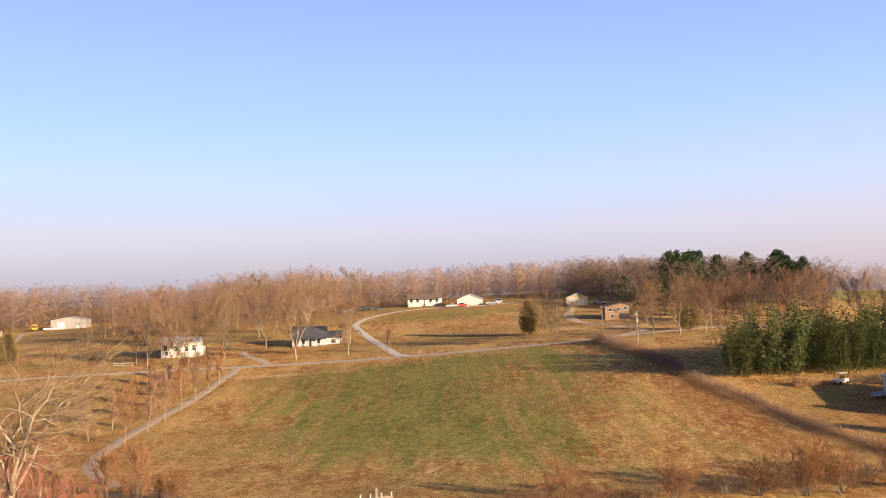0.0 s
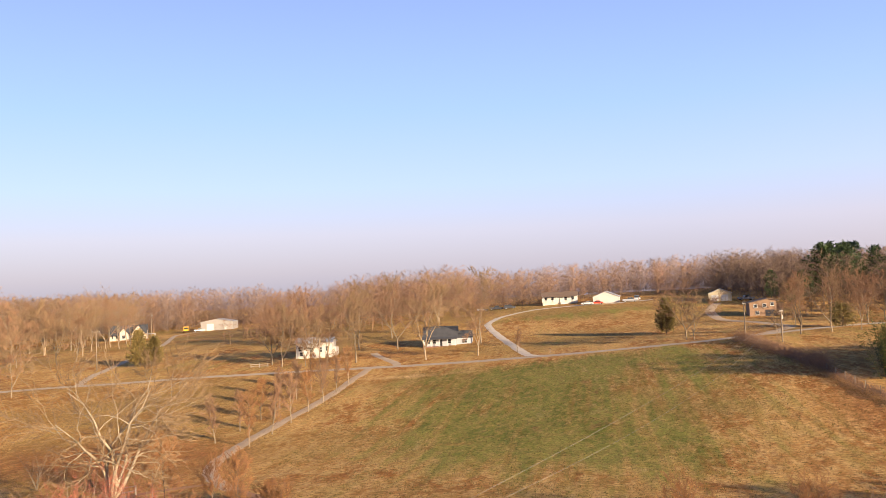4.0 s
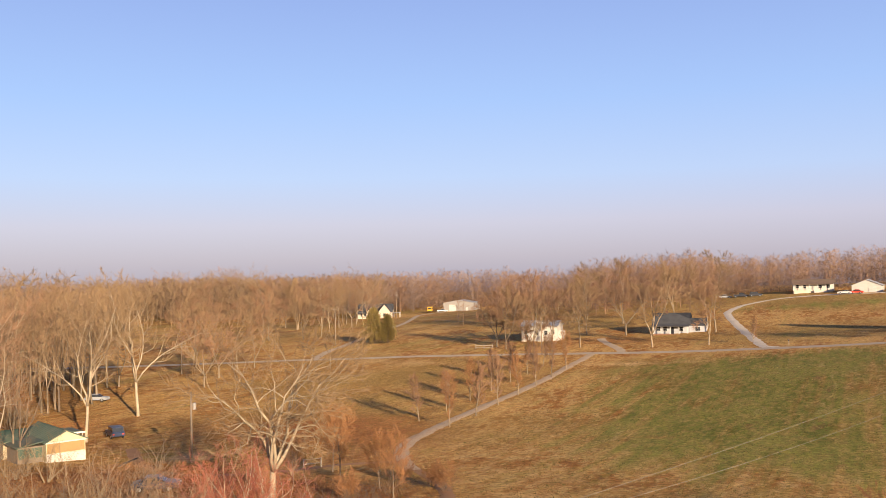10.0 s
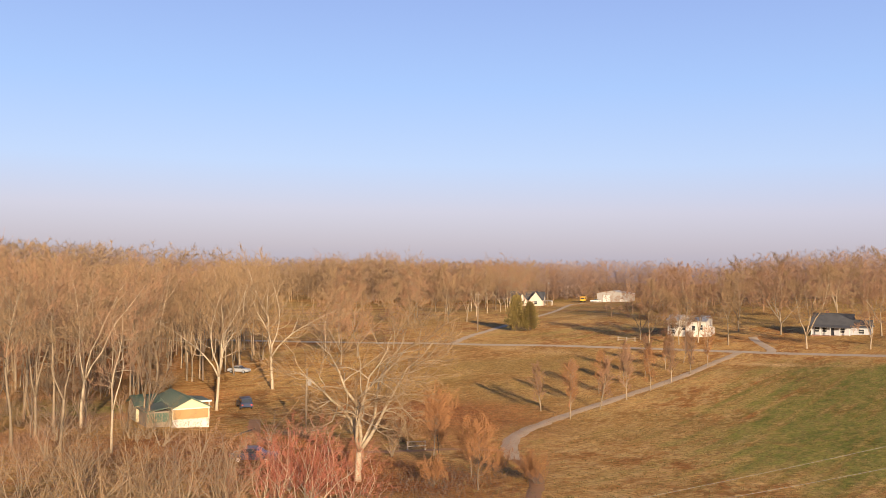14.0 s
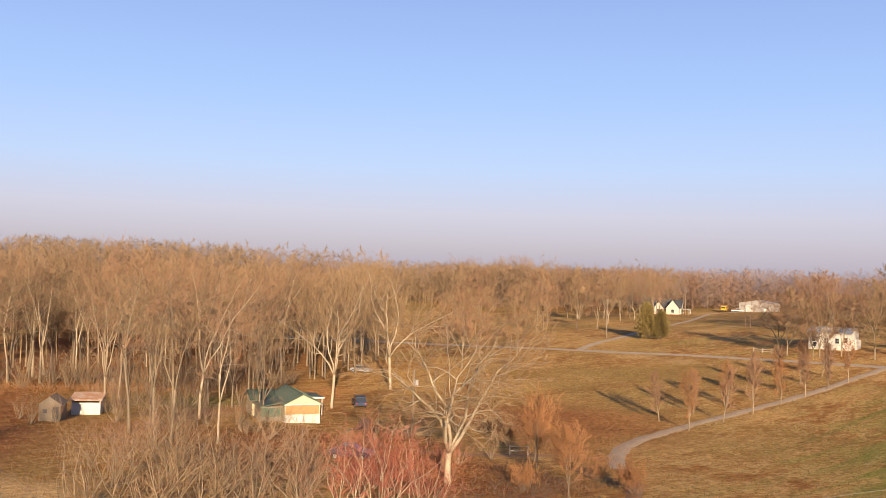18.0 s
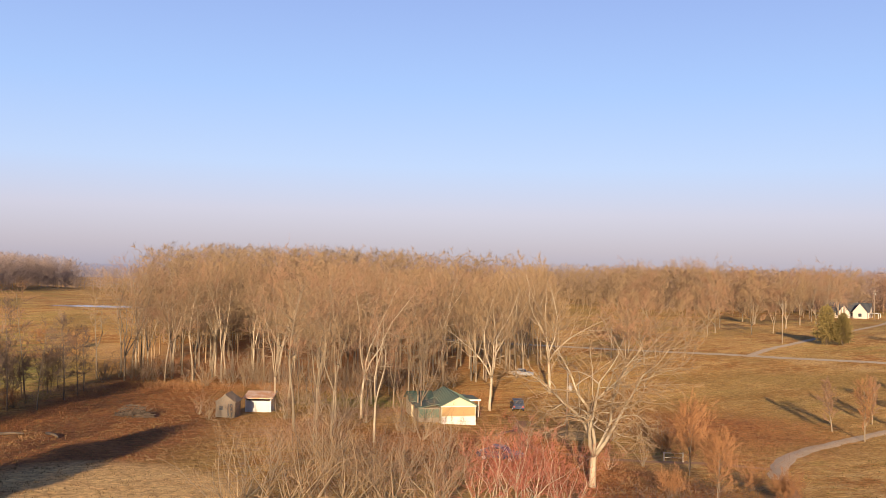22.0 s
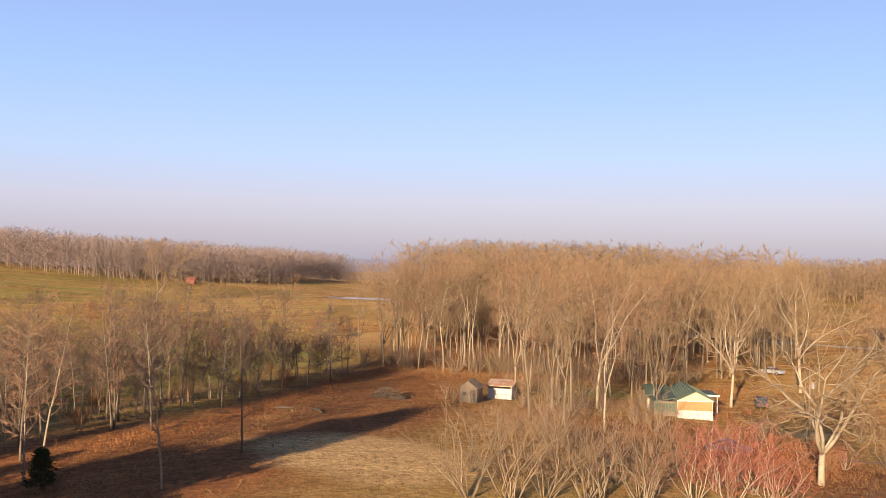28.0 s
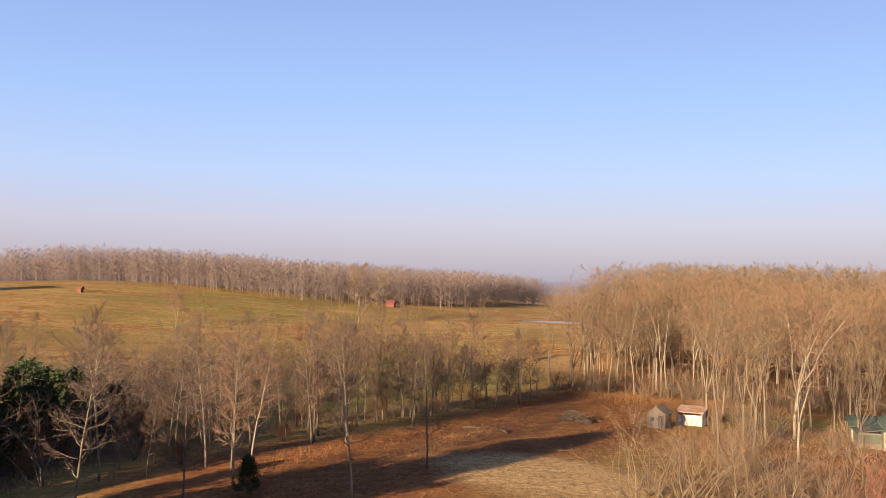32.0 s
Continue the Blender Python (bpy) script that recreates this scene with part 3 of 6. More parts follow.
M_FOREST = [tree_model("forest_tree", (BARK, BARK, BARK, BARK_DARK, BARK, BARK_PALE)[i], (TWIG_TAN, TWIG_TAN, TWIG_PINK, TWIG_TAN, TWIG_TAN, TWIG_PINK)[i], seed=10 + i, height=24, base=(0.32, 0.26, 0.42, 0.22, 0.36, 0.3)[i], spread=0.31, limbs=24, second=8, twigs=8, girth=0.0086, tilt=1.25, lift=0.03, thick=0.017, twig=0.95, fork=(2, 3, 1, 4, 1, 3)[i], ftilt=(0.1, 0.46), crook=0.4, sway=0.15, rise=0.09, bend=0.07) for i in range(6)]
M_YARD = [tree_model("yard_tree", BARK, (TWIG_TAN, TWIG_PINK, TWIG_TAN, TWIG_PINK)[i], seed=30 + i, height=22, base=0.17, spread=0.34, limbs=30, second=10, twigs=18, girth=0.0112, tilt=1.25, lift=0.03, twig=1.0, thick=0.025, fork=(2, 3, 4, 3)[i], ftilt=(0.1, 0.5), crook=0.33, sway=0.15, rise=0.08) for i in range(4)]
M_ROW = [tree_model("row_tree", BARK, TWIG_PINK if i else TWIG_ORANGE, seed=50 + i, height=8.5, base=0.2, spread=0.27, limbs=20, second=7, twigs=11, girth=0.013, tilt=0.65, lift=0.16, twig=0.5, thick=0.023) for i in range(3)]
M_SYC = tree_model("sycamore", BARK_PALE, TWIG_TAN, seed=74, height=24, base=0.26, spread=0.36, limbs=48, second=9, twigs=12, girth=0.0105, fork=5, tilt=0.95, lift=0.05, twig=0.95, thick=0.019, crook=0.28, ftilt=(0.1, 0.62), sway=0.16, rise=0.08)
M_BIG = tree_model("big_tree", BARK_PALE, TWIG_TAN, seed=86, height=17, base=0.2, spread=0.5, limbs=60, second=11, twigs=11, girth=0.018, tilt=1.2, lift=-0.02, twig=0.9, thick=0.017, crook=0.42, fork=6, ftilt=(0.15, 1.05), sway=0.26, rise=0.05)
M_THIN = [tree_model("thin_tree", (BARK, BARK_DARK, BARK)[i], (TWIG_DARK, TWIG_DARK, TWIG_PINK)[i], seed=90 + i, height=17, base=0.26, spread=0.17, limbs=22, second=7, twigs=5, girth=0.0075, tilt=1.25, lift=0.02, twig=0.9, thick=0.018, crook=0.26, bend=0.03) for i in range(3)]

M_ORANGE = [tree_model("orange_tree", BARK_DARK, TWIG_ORANGE, seed=100 + i, height=8, base=0.3, spread=0.46, limbs=18, second=9, twigs=12, girth=0.013, tilt=1.0, lift=0.12, twig=0.7, thick=0.02) for i in range(2)]
M_BROWN = [tree_model("brown_tree", BARK_DARK, TWIG_DARK if i else TWIG_PINK, seed=104 + i, height=16, base=0.12, spread=0.42, limbs=26, second=9, twigs=13, girth=0.010, tilt=1.1, lift=0.08, twig=1.1, thick=0.035) for i in range(2)]


def shrub_model(name, seed, height, stems, mat, bark=BARK, spread=0.5, twigs=9, second=6, twig=0.9, thick=0.018, stem=0.0065):
    rng = random.Random(seed)
    wood, fine = [], Twigs()
    for i in range(stems):
        f, tl = rng.uniform(0, 6.28), rng.uniform(0.05, spread)
        d = Vector((math.cos(f) * math.sin(tl), math.sin(f) * math.sin(tl), math.cos(tl)))
        ln = height * rng.uniform(0.7, 1.05)
        p = branch_line(rng, Vector((math.cos(f), math.sin(f), 0)) * rng.uniform(0, 0.5) * height * 0.12 - Vector((0, 0, 0.2)), d, ln, 5, 0.05, 0.24)
        r = height * stem
        wood.append(Shape().tube(p, [r, r * 0.8, r * 0.62, r * 0.45, r * 0.3, r * 0.12], 4).mesh(name + "_stem", bark, True))
        for j in range(second):
            w = 0.25 + 0.75 * (j + rng.random()) / second
            k = min(int(w * 5), 4)
            q = p[k].lerp(p[k + 1], w * 5 - k)
            dd = rand_dir(rng, (p[k + 1] - p[k]).normalized(), rng.uniform(0.45, 1.1))
            e = q + dd * height * rng.uniform(0.14, 0.32)
            fine.spike(q, e, max(thick * 1.2, r * 0.6 * (1.15 - w)))
            for m in range(twigs):
                o = q.lerp(e, rng.uniform(0.2, 1))
                fine.twig(o, o + (rand_dir(rng, dd, rng.uniform(0.3, 0.9)) + Vector((0, 0, 0.12))) * twig * rng.uniform(0.35, 1.15), thick * 0.8)
    return wood, fine.mesh(name + "_crown", mat)


M_BUSH_O = [shrub_model("orange_shrub", 110 + i, 5.5, 20, TWIG_ORANGE, BARK_DARK, 0.7, 13, 9, 0.8, 0.02) for i in range(2)]
M_BUSH_T = [shrub_model("tan_shrub", 120 + i, 9, 12, TWIG_TAN, BARK_TAN, 0.78, 7, 11, 0.75, 0.013, 0.0082) for i in range(2)]
M_BUSH_R = [shrub_model("red_maple", 130 + i, 9, 10, TWIG_RED, BARK_PALE, 0.7, 9, 12, 0.8, 0.015, 0.0072) for i in range(2)]
M_BUSH_P = [shrub_model("pink_sapling", 140 + i, 10, 9, (TWIG_PINK, TWIG_DARK)[i], BARK, 0.72, 6, 10, 0.8, 0.013, 0.0078) for i in range(2)]


def evergreen_model(name, seed, height, radius, mat, bare=0.0, cone=1.0, count=1500, blade=(0.10, 0.55), droop=0.0, bark=BARK_DARK, ragged=(0.55, 1.12), puff=0.55):
    """A trunk with whorls of limbs and sprays of small blades at their ends."""
    rng = random.Random(seed)
    wood, leaf = Shape(), Twigs()
    p = branch_line(rng, Vector((0, 0, -0.3)), Vector((0, 0, 1)), height, 6, 0.1, 0.02)
    r = height * 0.014
    wood.tube(p, [r, r * 0.9, r * 0.75, r * 0.6, r * 0.4, r * 0.25, 0.02], 6)
    sprays = max(20, count // 26)
    for i in range(sprays):
        u = bare + (1 - bare) * (i + rng.random()) / sprays
        reach = radius * (cone * (1 - u) / (1 - bare) + (1 - cone) * math.sin(math.pi * min(1, 0.15 + 0.85 * (u - bare) / (1 - bare)))) * rng.uniform(*ragged) + 0.25
        f = i * 2.4 + rng.uniform(-0.4, 0.4)
        o = Vector((0, 0, u * height))
        e = o + Vector((math.cos(f) * reach, math.sin(f) * reach, reach * (0.25 - droop)))
        wood.tube([o, e], [0.05, 0.015], 3)
        for j in range(26):
            w = rng.uniform(0.35, 1.05)
            c = o.lerp(e, w) + Vector((rng.gauss(0, 0.22), rng.gauss(0, 0.22), rng.gauss(0, 0.2))) * radius * puff
            d = Vector((math.cos(f) + rng.gauss(0, 0.6), math.sin(f) + rng.gauss(0, 0.6), rng.gauss(0.25 - droop, 0.5))).normalized()
            leaf.leaf(c, d, blade[0] * rng.uniform(0.7, 1.4), blade[1] * rng.uniform(0.7, 1.4))
    return wood.mesh(name + "_trunk", bark, True), leaf.mesh(name + "_crown", mat)


M_PINE = [evergreen_model("pine", 200 + i, 20, 4.8 + 0.8 * (i % 2), LEAF_PINE, 0.3 - 0.06 * i, 0.25, 2200, (0.22, 0.9), 0.0, BARK_DARK, (0.3, 1.35), 0.42) for i in range(4)]
M_CEDAR = [evergreen_model("cedar", 210 + i, 10, 3.4, LEAF_CEDAR, 0.03, 0.75, 4200, (0.13, 0.6), -0.25) for i in range(2)]
M_DARKC = [evergreen_model("dark_cedar", 220 + i, 6, 2.2, LEAF_DARK, 0.02, 0.8, 2200, (0.10, 0.45), -0.2) for i in range(2)]
M_OLIVE = [evergreen_model("olive_bush", 230 + i, 4, 2.6, LEAF_CEDAR, 0.02, 0.3, 1800, (0.10, 0.4), -0.1) for i in range(1)]


def bamboo_model(seed, height):
    rng = random.Random(seed)
    wood, leaf = [], Twigs()
    for i in range(16):
        f, r = rng.uniform(0, 6.28), 2.4 * math.sqrt(rng.random())
        h = height * rng.uniform(0.65, 1.0) * (1 - 0.12 * r / 2.4)
        d = Vector((math.cos(f) * 0.2, math.sin(f) * 0.2, 1))
        p = branch_line(rng, Vector((math.cos(f) * r, math.sin(f) * r, -0.2)), d, h, 5, -0.05, 0.08)
        wood.append(Shape().tube(p, [0.05, 0.045, 0.04, 0.03, 0.02, 0.008], 3).mesh("bamboo_stem", LEAF_BAMBOO, True))
        for j in range(150):
            w = rng.uniform(0.06, 1.03) ** 0.8
            k = min(int(w * 5), 4)
            q = p[k].lerp(p[k + 1], w * 5 - k) + Vector((rng.gauss(0, 0.38), rng.gauss(0, 0.38), rng.gauss(0, 0.25)))
            dd = Vector((rng.gauss(0, 1), rng.gauss(0, 1), rng.gauss(-0.25, 0.45))).normalized()
            leaf.leaf(q, dd, 0.075 * rng.uniform(0.7, 1.4), 0.42 * rng.uniform(0.6, 1.3))
    return wood, leaf.mesh("bamboo_crown", LEAF_BAMBOO)


M_BAMBOO = [bamboo_model(240 + i, 10) for i in range(3)]


# ---- planting ----
R = random.Random(5)
# the lane's row of small trees, on both sides
for i in range(7):
    plant_tree(M_ROW[i % 3], -55.4 - 0.2 * i, 148.6 + i * 12.1, R.uniform(0.92, 1.1), R.uniform(0, 360), "small bare ornamental tree beside the grey lane", group="trees lining the lane")
for i in range(7):
    plant_tree(M_ROW[(i + 1) % 3], -63.5 - 0.15 * i, 152.0 + i * 12.2, R.uniform(0.85, 1.05), R.uniform(0, 360), "small bare ornamental tree beside the grey lane", group="trees lining the lane")
# yard trees by the roadside houses
for k, (x, y, s) in enumerate([(-87.7, 256.6, 0.78), (-80.3, 257.3, 0.62), (-78.3, 256.8, 0.72), (-75, 263.7, 0.75), (-65.1, 261.6, 0.87), (-57.3, 287.7, 0.97), (-42.5, 259.5, 0.93), (-26.6, 260.2, 0.72), (-28.8, 288.3, 1.02), (-93, 262, 0.75), (-72, 292, 0.95), (-100, 318, 0.9), (-66, 318, 0.95), (-112, 325, 0.85), (-48, 320, 0.9)]):
    plant_tree(M_YARD[k % 4], x, y, s, k * 77, "tall bare shade tree in a roadside yard", group="yard trees")
plant_tree(M_ROW[1], -14.5, 258.9, 0.75, 10, "small bare sapling beside the concrete driveway", group="yard trees")
for k, (x, y, s) in enumerate([(32.6, 245, 0.72), (34.4, 242.8, 0.5), (59.8, 235.2, 0.62), (68, 238, 0.7), (76, 241, 0.55), (66, 268, 0.5), (84, 262, 0.6), (52, 226, 0.3), (94, 280, 0.65)]):
    plant_tree(M_YARD[(k + 1) % 4], x, y, s, k * 61, "bare tree beside the country road", group="roadside trees")
for k, (x, y, s) in enumerate([(103.7, 257, 0.85), (110, 266, 0.95), (117, 268, 0.9), (96, 268, 0.6), (124, 284, 0.9), (88, 292, 0.6), (101, 296, 0.7), (78, 300, 0.5), (112, 305, 0.75), (132, 300, 0.8), (94, 318, 0.7), (120, 325, 0.75), (80, 330, 0.6), (136, 262, 0.7), (86, 308, 0.55), (106, 316, 0.7), (92, 328, 0.6), (116, 334, 0.7), (128, 316, 0.8), (142, 318, 0.85), (104, 336, 0.6), (140, 290, 0.8), (150, 306, 0.8), (124, 300, 0.75), (96, 304, 0.6), (110, 288, 0.7), (84, 342, 0.55), (130, 336, 0.75)]):
    plant_tree(M_BROWN[k % 2], x, y, s, k * 61, "bushy dark brown bare tree on the slope behind the road", group="brown trees on the slope")
for k, (x, y, s) in enumerate([(-31.8, 86, 0.7), (-49.5, 101.4, 0.85), (-45.8, 97.5, 0.75), (-37.5, 93, 0.6)]):
    plant_tree(M_ORANGE[k % 2], x, y, s, k * 83, "small orange-brown bare tree where the lane bends", group="small trees by the lane bend")
# the two large pale trees near the camera
plant_tree(M_BIG, -42.0, 79.3, 0.95, 40, "large old pale-barked bare tree with crooked limbs", name="big_bare_tree")
plant_tree(M_SYC, -102.0, 107.5, 0.92, 15, "tall white-barked sycamore with spreading bare limbs", name="sycamore_tree")
plant_tree(M_SYC, -117, 133, 1.05, 200, "tall white-barked sycamore with spreading bare limbs", name="sycamore_tree")
# pasture trees
for k, (x, y, s, m) in enumerate([(-132.2, 168.8, 0.8, 1), (-139, 182, 0.85, 1), (-143, 201.5, 0.7, 0), (-181, 278, 0.8, 2), (-180, 289, 0.75, 3), (-193, 272, 0.8, 0), (-225, 335, 0.95, 1), (-152, 160, 0.8, 0), (-205, 250, 1.0, 1), (-215, 300, 0.95, 3), (-222, 330, 0.95, 0), (-240, 345, 1.0, 1), (-196, 318, 0.85, 2), (-208, 344, 0.9, 0), (-209, 357, 0.95, 1), (-231, 407, 1.0, 3), (-237, 431, 1.0, 0), (-188, 262, 0.8, 1), (-172, 208, 0.8, 3), (-160, 196, 0.9, 2)]):
    plant_tree(M_YARD[m], x, y, s, k * 53, "bare tree standing in dry pasture", group="pasture trees")
# evergreens
plant_tree(M_CEDAR[0], -140.8, 264.5, 1.05, 0, "dense olive-green cedar tree beside the gravel drive", name="cedar_tree", category="evergreen tree")
plant_tree(M_CEDAR[1], -136.0, 266.0, 0.86, 90, "dense olive-green cedar tree beside the gravel drive", name="cedar_tree", category="evergreen tree")
plant_tree(M_CEDAR[1], 29.5, 268, 0.9, 30, "brown-green cedar beside the road", name="cedar_tree", category="evergreen tree")
plant_tree(M_OLIVE[0], 75, 254, 1.4, 30, "olive-green evergreen bush beside the road", name="evergreen_bush", category="bush")
for k in range(40):
    x, y, s = R.uniform(94, 150), R.uniform(352, 388), R.uniform(0.85, 1.4)
    if k > 33:
        x, y, s = R.uniform(72, 94), R.uniform(330, 370), R.uniform(0.5, 0.8)
    plant_tree(M_PINE[k % 4], x, y, s * 0.69, k * 41, "tall dark green pine on the rise", category="pine", group="pines on the rise", name="pine_tree")
for k in range(30):
    u, v = (k % 10) / 9, k // 10
    x, y = 59 + 36 * u + v * 2.5 + R.uniform(-1.5, 1.5), 166 + 4 * u + v * 5.5 + R.uniform(-2, 2)
    plant_tree(M_BAMBOO[k % 3], x, y, R.uniform(0.7, 1.42), R.uniform(0, 360), "dense green bamboo thicket behind the hedgerow", category="bamboo", group="bamboo thicket", name="bamboo_clump")
# pines added out of view, sized so their shade stays in the yard
for k, (x, y, s) in enumerate([(90, 100, 0.5), (97, 110, 0.55), (104, 119, 0.55), (111, 128, 0.6)]):
    plant_tree(M_PINE[k % 4], x, y, s, k * 59, "unseen pine added to shade the farm yard", category="pine", group="pines by the yard", name="pine_tree")
# shrubs below the camera and along the edges
BUSHES = [(-37.5, 98, M_BUSH_O, 0.5), (-33, 97, M_BUSH_O, 0.5), (-52, 96, M_BUSH_P, 0.4), (-60, 108, M_BUSH_O, 0.5),
          (-37.3, 43.3, M_BUSH_T, 0.8), (-35.0, 45.9, M_BUSH_T, 0.92), (-36.4, 49.2, M_BUSH_T, 0.86), (-35.6, 52.2, M_BUSH_T, 0.75),
          (-35.2, 53.0, M_BUSH_P, 0.75), (-34.7, 56.6, M_BUSH_T, 0.65), (-37.0, 59.1, M_BUSH_P, 0.7), (-40.7, 57.2, M_BUSH_P, 0.6), (-33.1, 56.1, M_BUSH_P, 0.7), (-47.1, 57.9, M_BUSH_P, 0.55), (-49.8, 62.9, M_BUSH_P, 0.5), (-44.0, 64.5, M_BUSH_T, 0.5),
          (-34.3, 61.1, M_BUSH_R, 0.75), (-31.6, 62.8, M_BUSH_R, 0.85), (-33.0, 67.2, M_BUSH_R, 0.75), (-38.4, 65.4, M_BUSH_R, 0.7), (-37.1, 68.4, M_BUSH_R, 0.75), (-42.2, 70.1, M_BUSH_R, 0.55), (-29.5, 66.0, M_BUSH_R, 0.6),
          (-57.8, 58.7, M_BUSH_P, 0.6), (-57.1, 70.8, M_BUSH_P, 0.62), (-50.7, 69.3, M_BUSH_T, 0.56), (-71, 62, M_BUSH_P, 0.6), (-86, 71, M_BUSH_P, 0.7),
          (-74, 78, M_BUSH_T, 0.6), (-70, 92, M_BUSH_P, 0.5), (-92, 84, M_BUSH_P, 0.5), (-98, 78, M_BUSH_P, 0.7), (-104, 84, M_BUSH_P, 0.8), (-46, 46, M_BUSH_P, 0.55), (-52, 50, M_BUSH_P, 0.6), (-54, 56, M_BUSH_T, 0.6),
          (13.3, 92, M_BUSH_O, 0.75), (24.6, 89, M_BUSH_O, 0.8), (34.5, 91.2, M_BUSH_O, 0.7), (39.3, 90.5, M_BUSH_O, 1.0), (43.8, 91.2, M_BUSH_O, 0.9), (48.5, 95, M_BUSH_P, 0.45), (53, 98, M_BUSH_O, 0.8), (41, 96, M_BUSH_P, 0.4), (52, 91, M_BUSH_O, 0.9), (31, 92, M_BUSH_P, 0.35),
          (-30, 95, M_BUSH_O, 0.6), (-50.8, 89.3, M_BUSH_R, 0.4), (-64, 112, M_BUSH_P, 0.5), (-70, 108, M_BUSH_P, 0.6), (-48, 84, M_BUSH_O, 0.5), (-36, 84, M_BUSH_O, 0.5)]
for k, (x, y, m, s) in enumerate(BUSHES):
    kind = {id(M_BUSH_O): ("tangled orange-brown bare shrub", "shrub"), id(M_BUSH_T): ("many-stemmed pale tan bare sapling", "sapling"), id(M_BUSH_R): ("red-budding maple with pale stems", "maple"), id(M_BUSH_P): ("pinkish-brown bare sapling clump", "sapling")}[id(m)]
    plant_tree(m[k % 2], x, y, s, k * 67, kind[0] + " among dry leaves", kind[1], name=kind[1] if kind[1] != "maple" else "red_maple")
for k, (x, y, s) in enumerate([(-83.5, 64, 0.9), (-97, 80, 0.9), (-76, 66, 0.75), (-104, 92, 0.9), (-88, 69, 0.85), (-93, 74, 0.9), (-72, 70, 0.65), (-110, 78, 0.95), (-114, 90, 0.9), (-108, 70, 0.85), (-118, 76, 0.95)]):
    plant_tree(M_FOREST[(2, 5, 0, 2, 1)[k % 5]], x, y, s, k * 90, "tall pinkish bare tree near the shed", group="trees near the shed")
# slim trees round the clearing
for k, (x, y, s) in enumerate([(-46.5, 20.7, 0.8), (-58.4, 26.6, 0.76), (-77.9, 12.4, 0.9), (-45.5, -1.5, 0.9), (-47, 6.8, 0.72), (-51, 9.8, 0.78), (-62, -6, 0.95), (-58, -14, 1.0), (-78, 3, 0.9), (-74, -12, 0.95), (-86, 12, 0.9), (-84, 0, 1.0), (-95, 16, 1.0), (-104, 18, 1.05), (-110, 26, 1.0), (-118, 24, 1.1), (-122, 33, 1.0), (-130, 36, 1.15)]):
    plant_tree(M_THIN[k % 3], x, y, s, k * 71, "slim crooked bare tree at the edge of the clearing", group="slim trees by the clearing")
for k in range(26):
    x = R.uniform(-92, -50)
    y = -12 - 0.55 * (x + 70) + R.uniform(-22, 6)
    plant_tree((M_BUSH_O + M_BUSH_P)[k % 4], x, y, R.uniform(0.6, 0.9), k * 40, "brushy undergrowth in the shaded hollow", "undergrowth", "undergrowth in the hollow", name="undergrowth")
plant_tree(M_DARKC[0], -50.2, 11.3, 0.48, 10, "dark olive-green young evergreen at the edge of the clearing", "bush", name="evergreen_bush")
for k, (x, y, s) in enumerate([(-76, -22, 1.3), (-80, -18, 1.4), (-72, -24, 1.2), (-84, -22, 1.5), (-79, -27, 1.4), (-88, -26, 1.5), (-92, -21, 1.3), (-70, -19, 1.0), (-96, -30, 1.5), (-86, -14, 1.1), (-100, -24, 1.4), (-106, -34, 1.5)]):
    plant_tree(M_DARKC[k % 2], x, y, s, k * 50, "dark green young cedar in the shade", "evergreen tree", name="young_cedar")


for k, (x, y, m, s) in enumerate([(-81, 80.5, M_BUSH_T, 0.42), (-79.5, 78, M_BUSH_P, 0.34), (-82.5, 79, M_BUSH_T, 0.36), (-61, 80.5, M_BUSH_T, 0.34), (-63, 82.5, M_BUSH_T, 0.32), (-59.5, 83, M_BUSH_P, 0.3), (-106, 57.5, M_BUSH_P, 0.4), (-98.5, 57, M_BUSH_T, 0.42), (-99.5, 60.5, M_BUSH_P, 0.45)]):
    plant_tree(m[k % 2], x, y, s, k * 97, "thin bare sapling growing close to a building", "sapling", "saplings by the buildings", name="sapling")

# tall evergreens added out of view; their long shadows cross the clearing and the hollow
for k, (x, y, s) in enumerate([(-12, -17, 0.8), (-5, -22, 0.9), (-33, -26, 0.9), (-38, -33, 0.9), (-28, -38, 1.0), (-45, -44, 1.0), (-20, -48, 0.9), (-12, -54, 1.0), (-4, -58, 1.0), (4, -66, 1.1), (-28, -52, 0.9), (12, -70, 1.1), (-34, -62, 1.0), (-24, -66, 1.0), (20, -62, 1.1), (-40, -72, 1.0), (-14, -70, 1.1), (0, -78, 1.1), (28, -76, 1.1), (-26, -80, 1.0), (-22, -30, 0.85), (-17, -24, 0.85), (-26, -36, 0.9), (-16, -33, 0.9), (-33, -42, 0.9), (-24, -44, 0.95), (-10, -28, 0.9), (-38, -50, 0.9), (-5, -34, 0.9), (-43, -56, 0.95), (-22, -5, 0.88), (-25.5, -6.5, 0.92), (-20, -8, 0.85), (-26, -11, 0.8), (-24, -16, 0.85), (-29, -15, 0.85), (-31, -20, 0.9)]):
    if 0.636 * x + 0.772 * y < -24:
        s *= 0.5 if 0.636 * x + 0.772 * y > -36 else 0.72 if 0.636 * x + 0.772 * y > -52 else 0.95
    plant_tree(M_PINE[k % 4], x, y, s, k * 37, "tall unseen pine added to cast long shade", category="pine", group="shade pines", name="pine_tree")

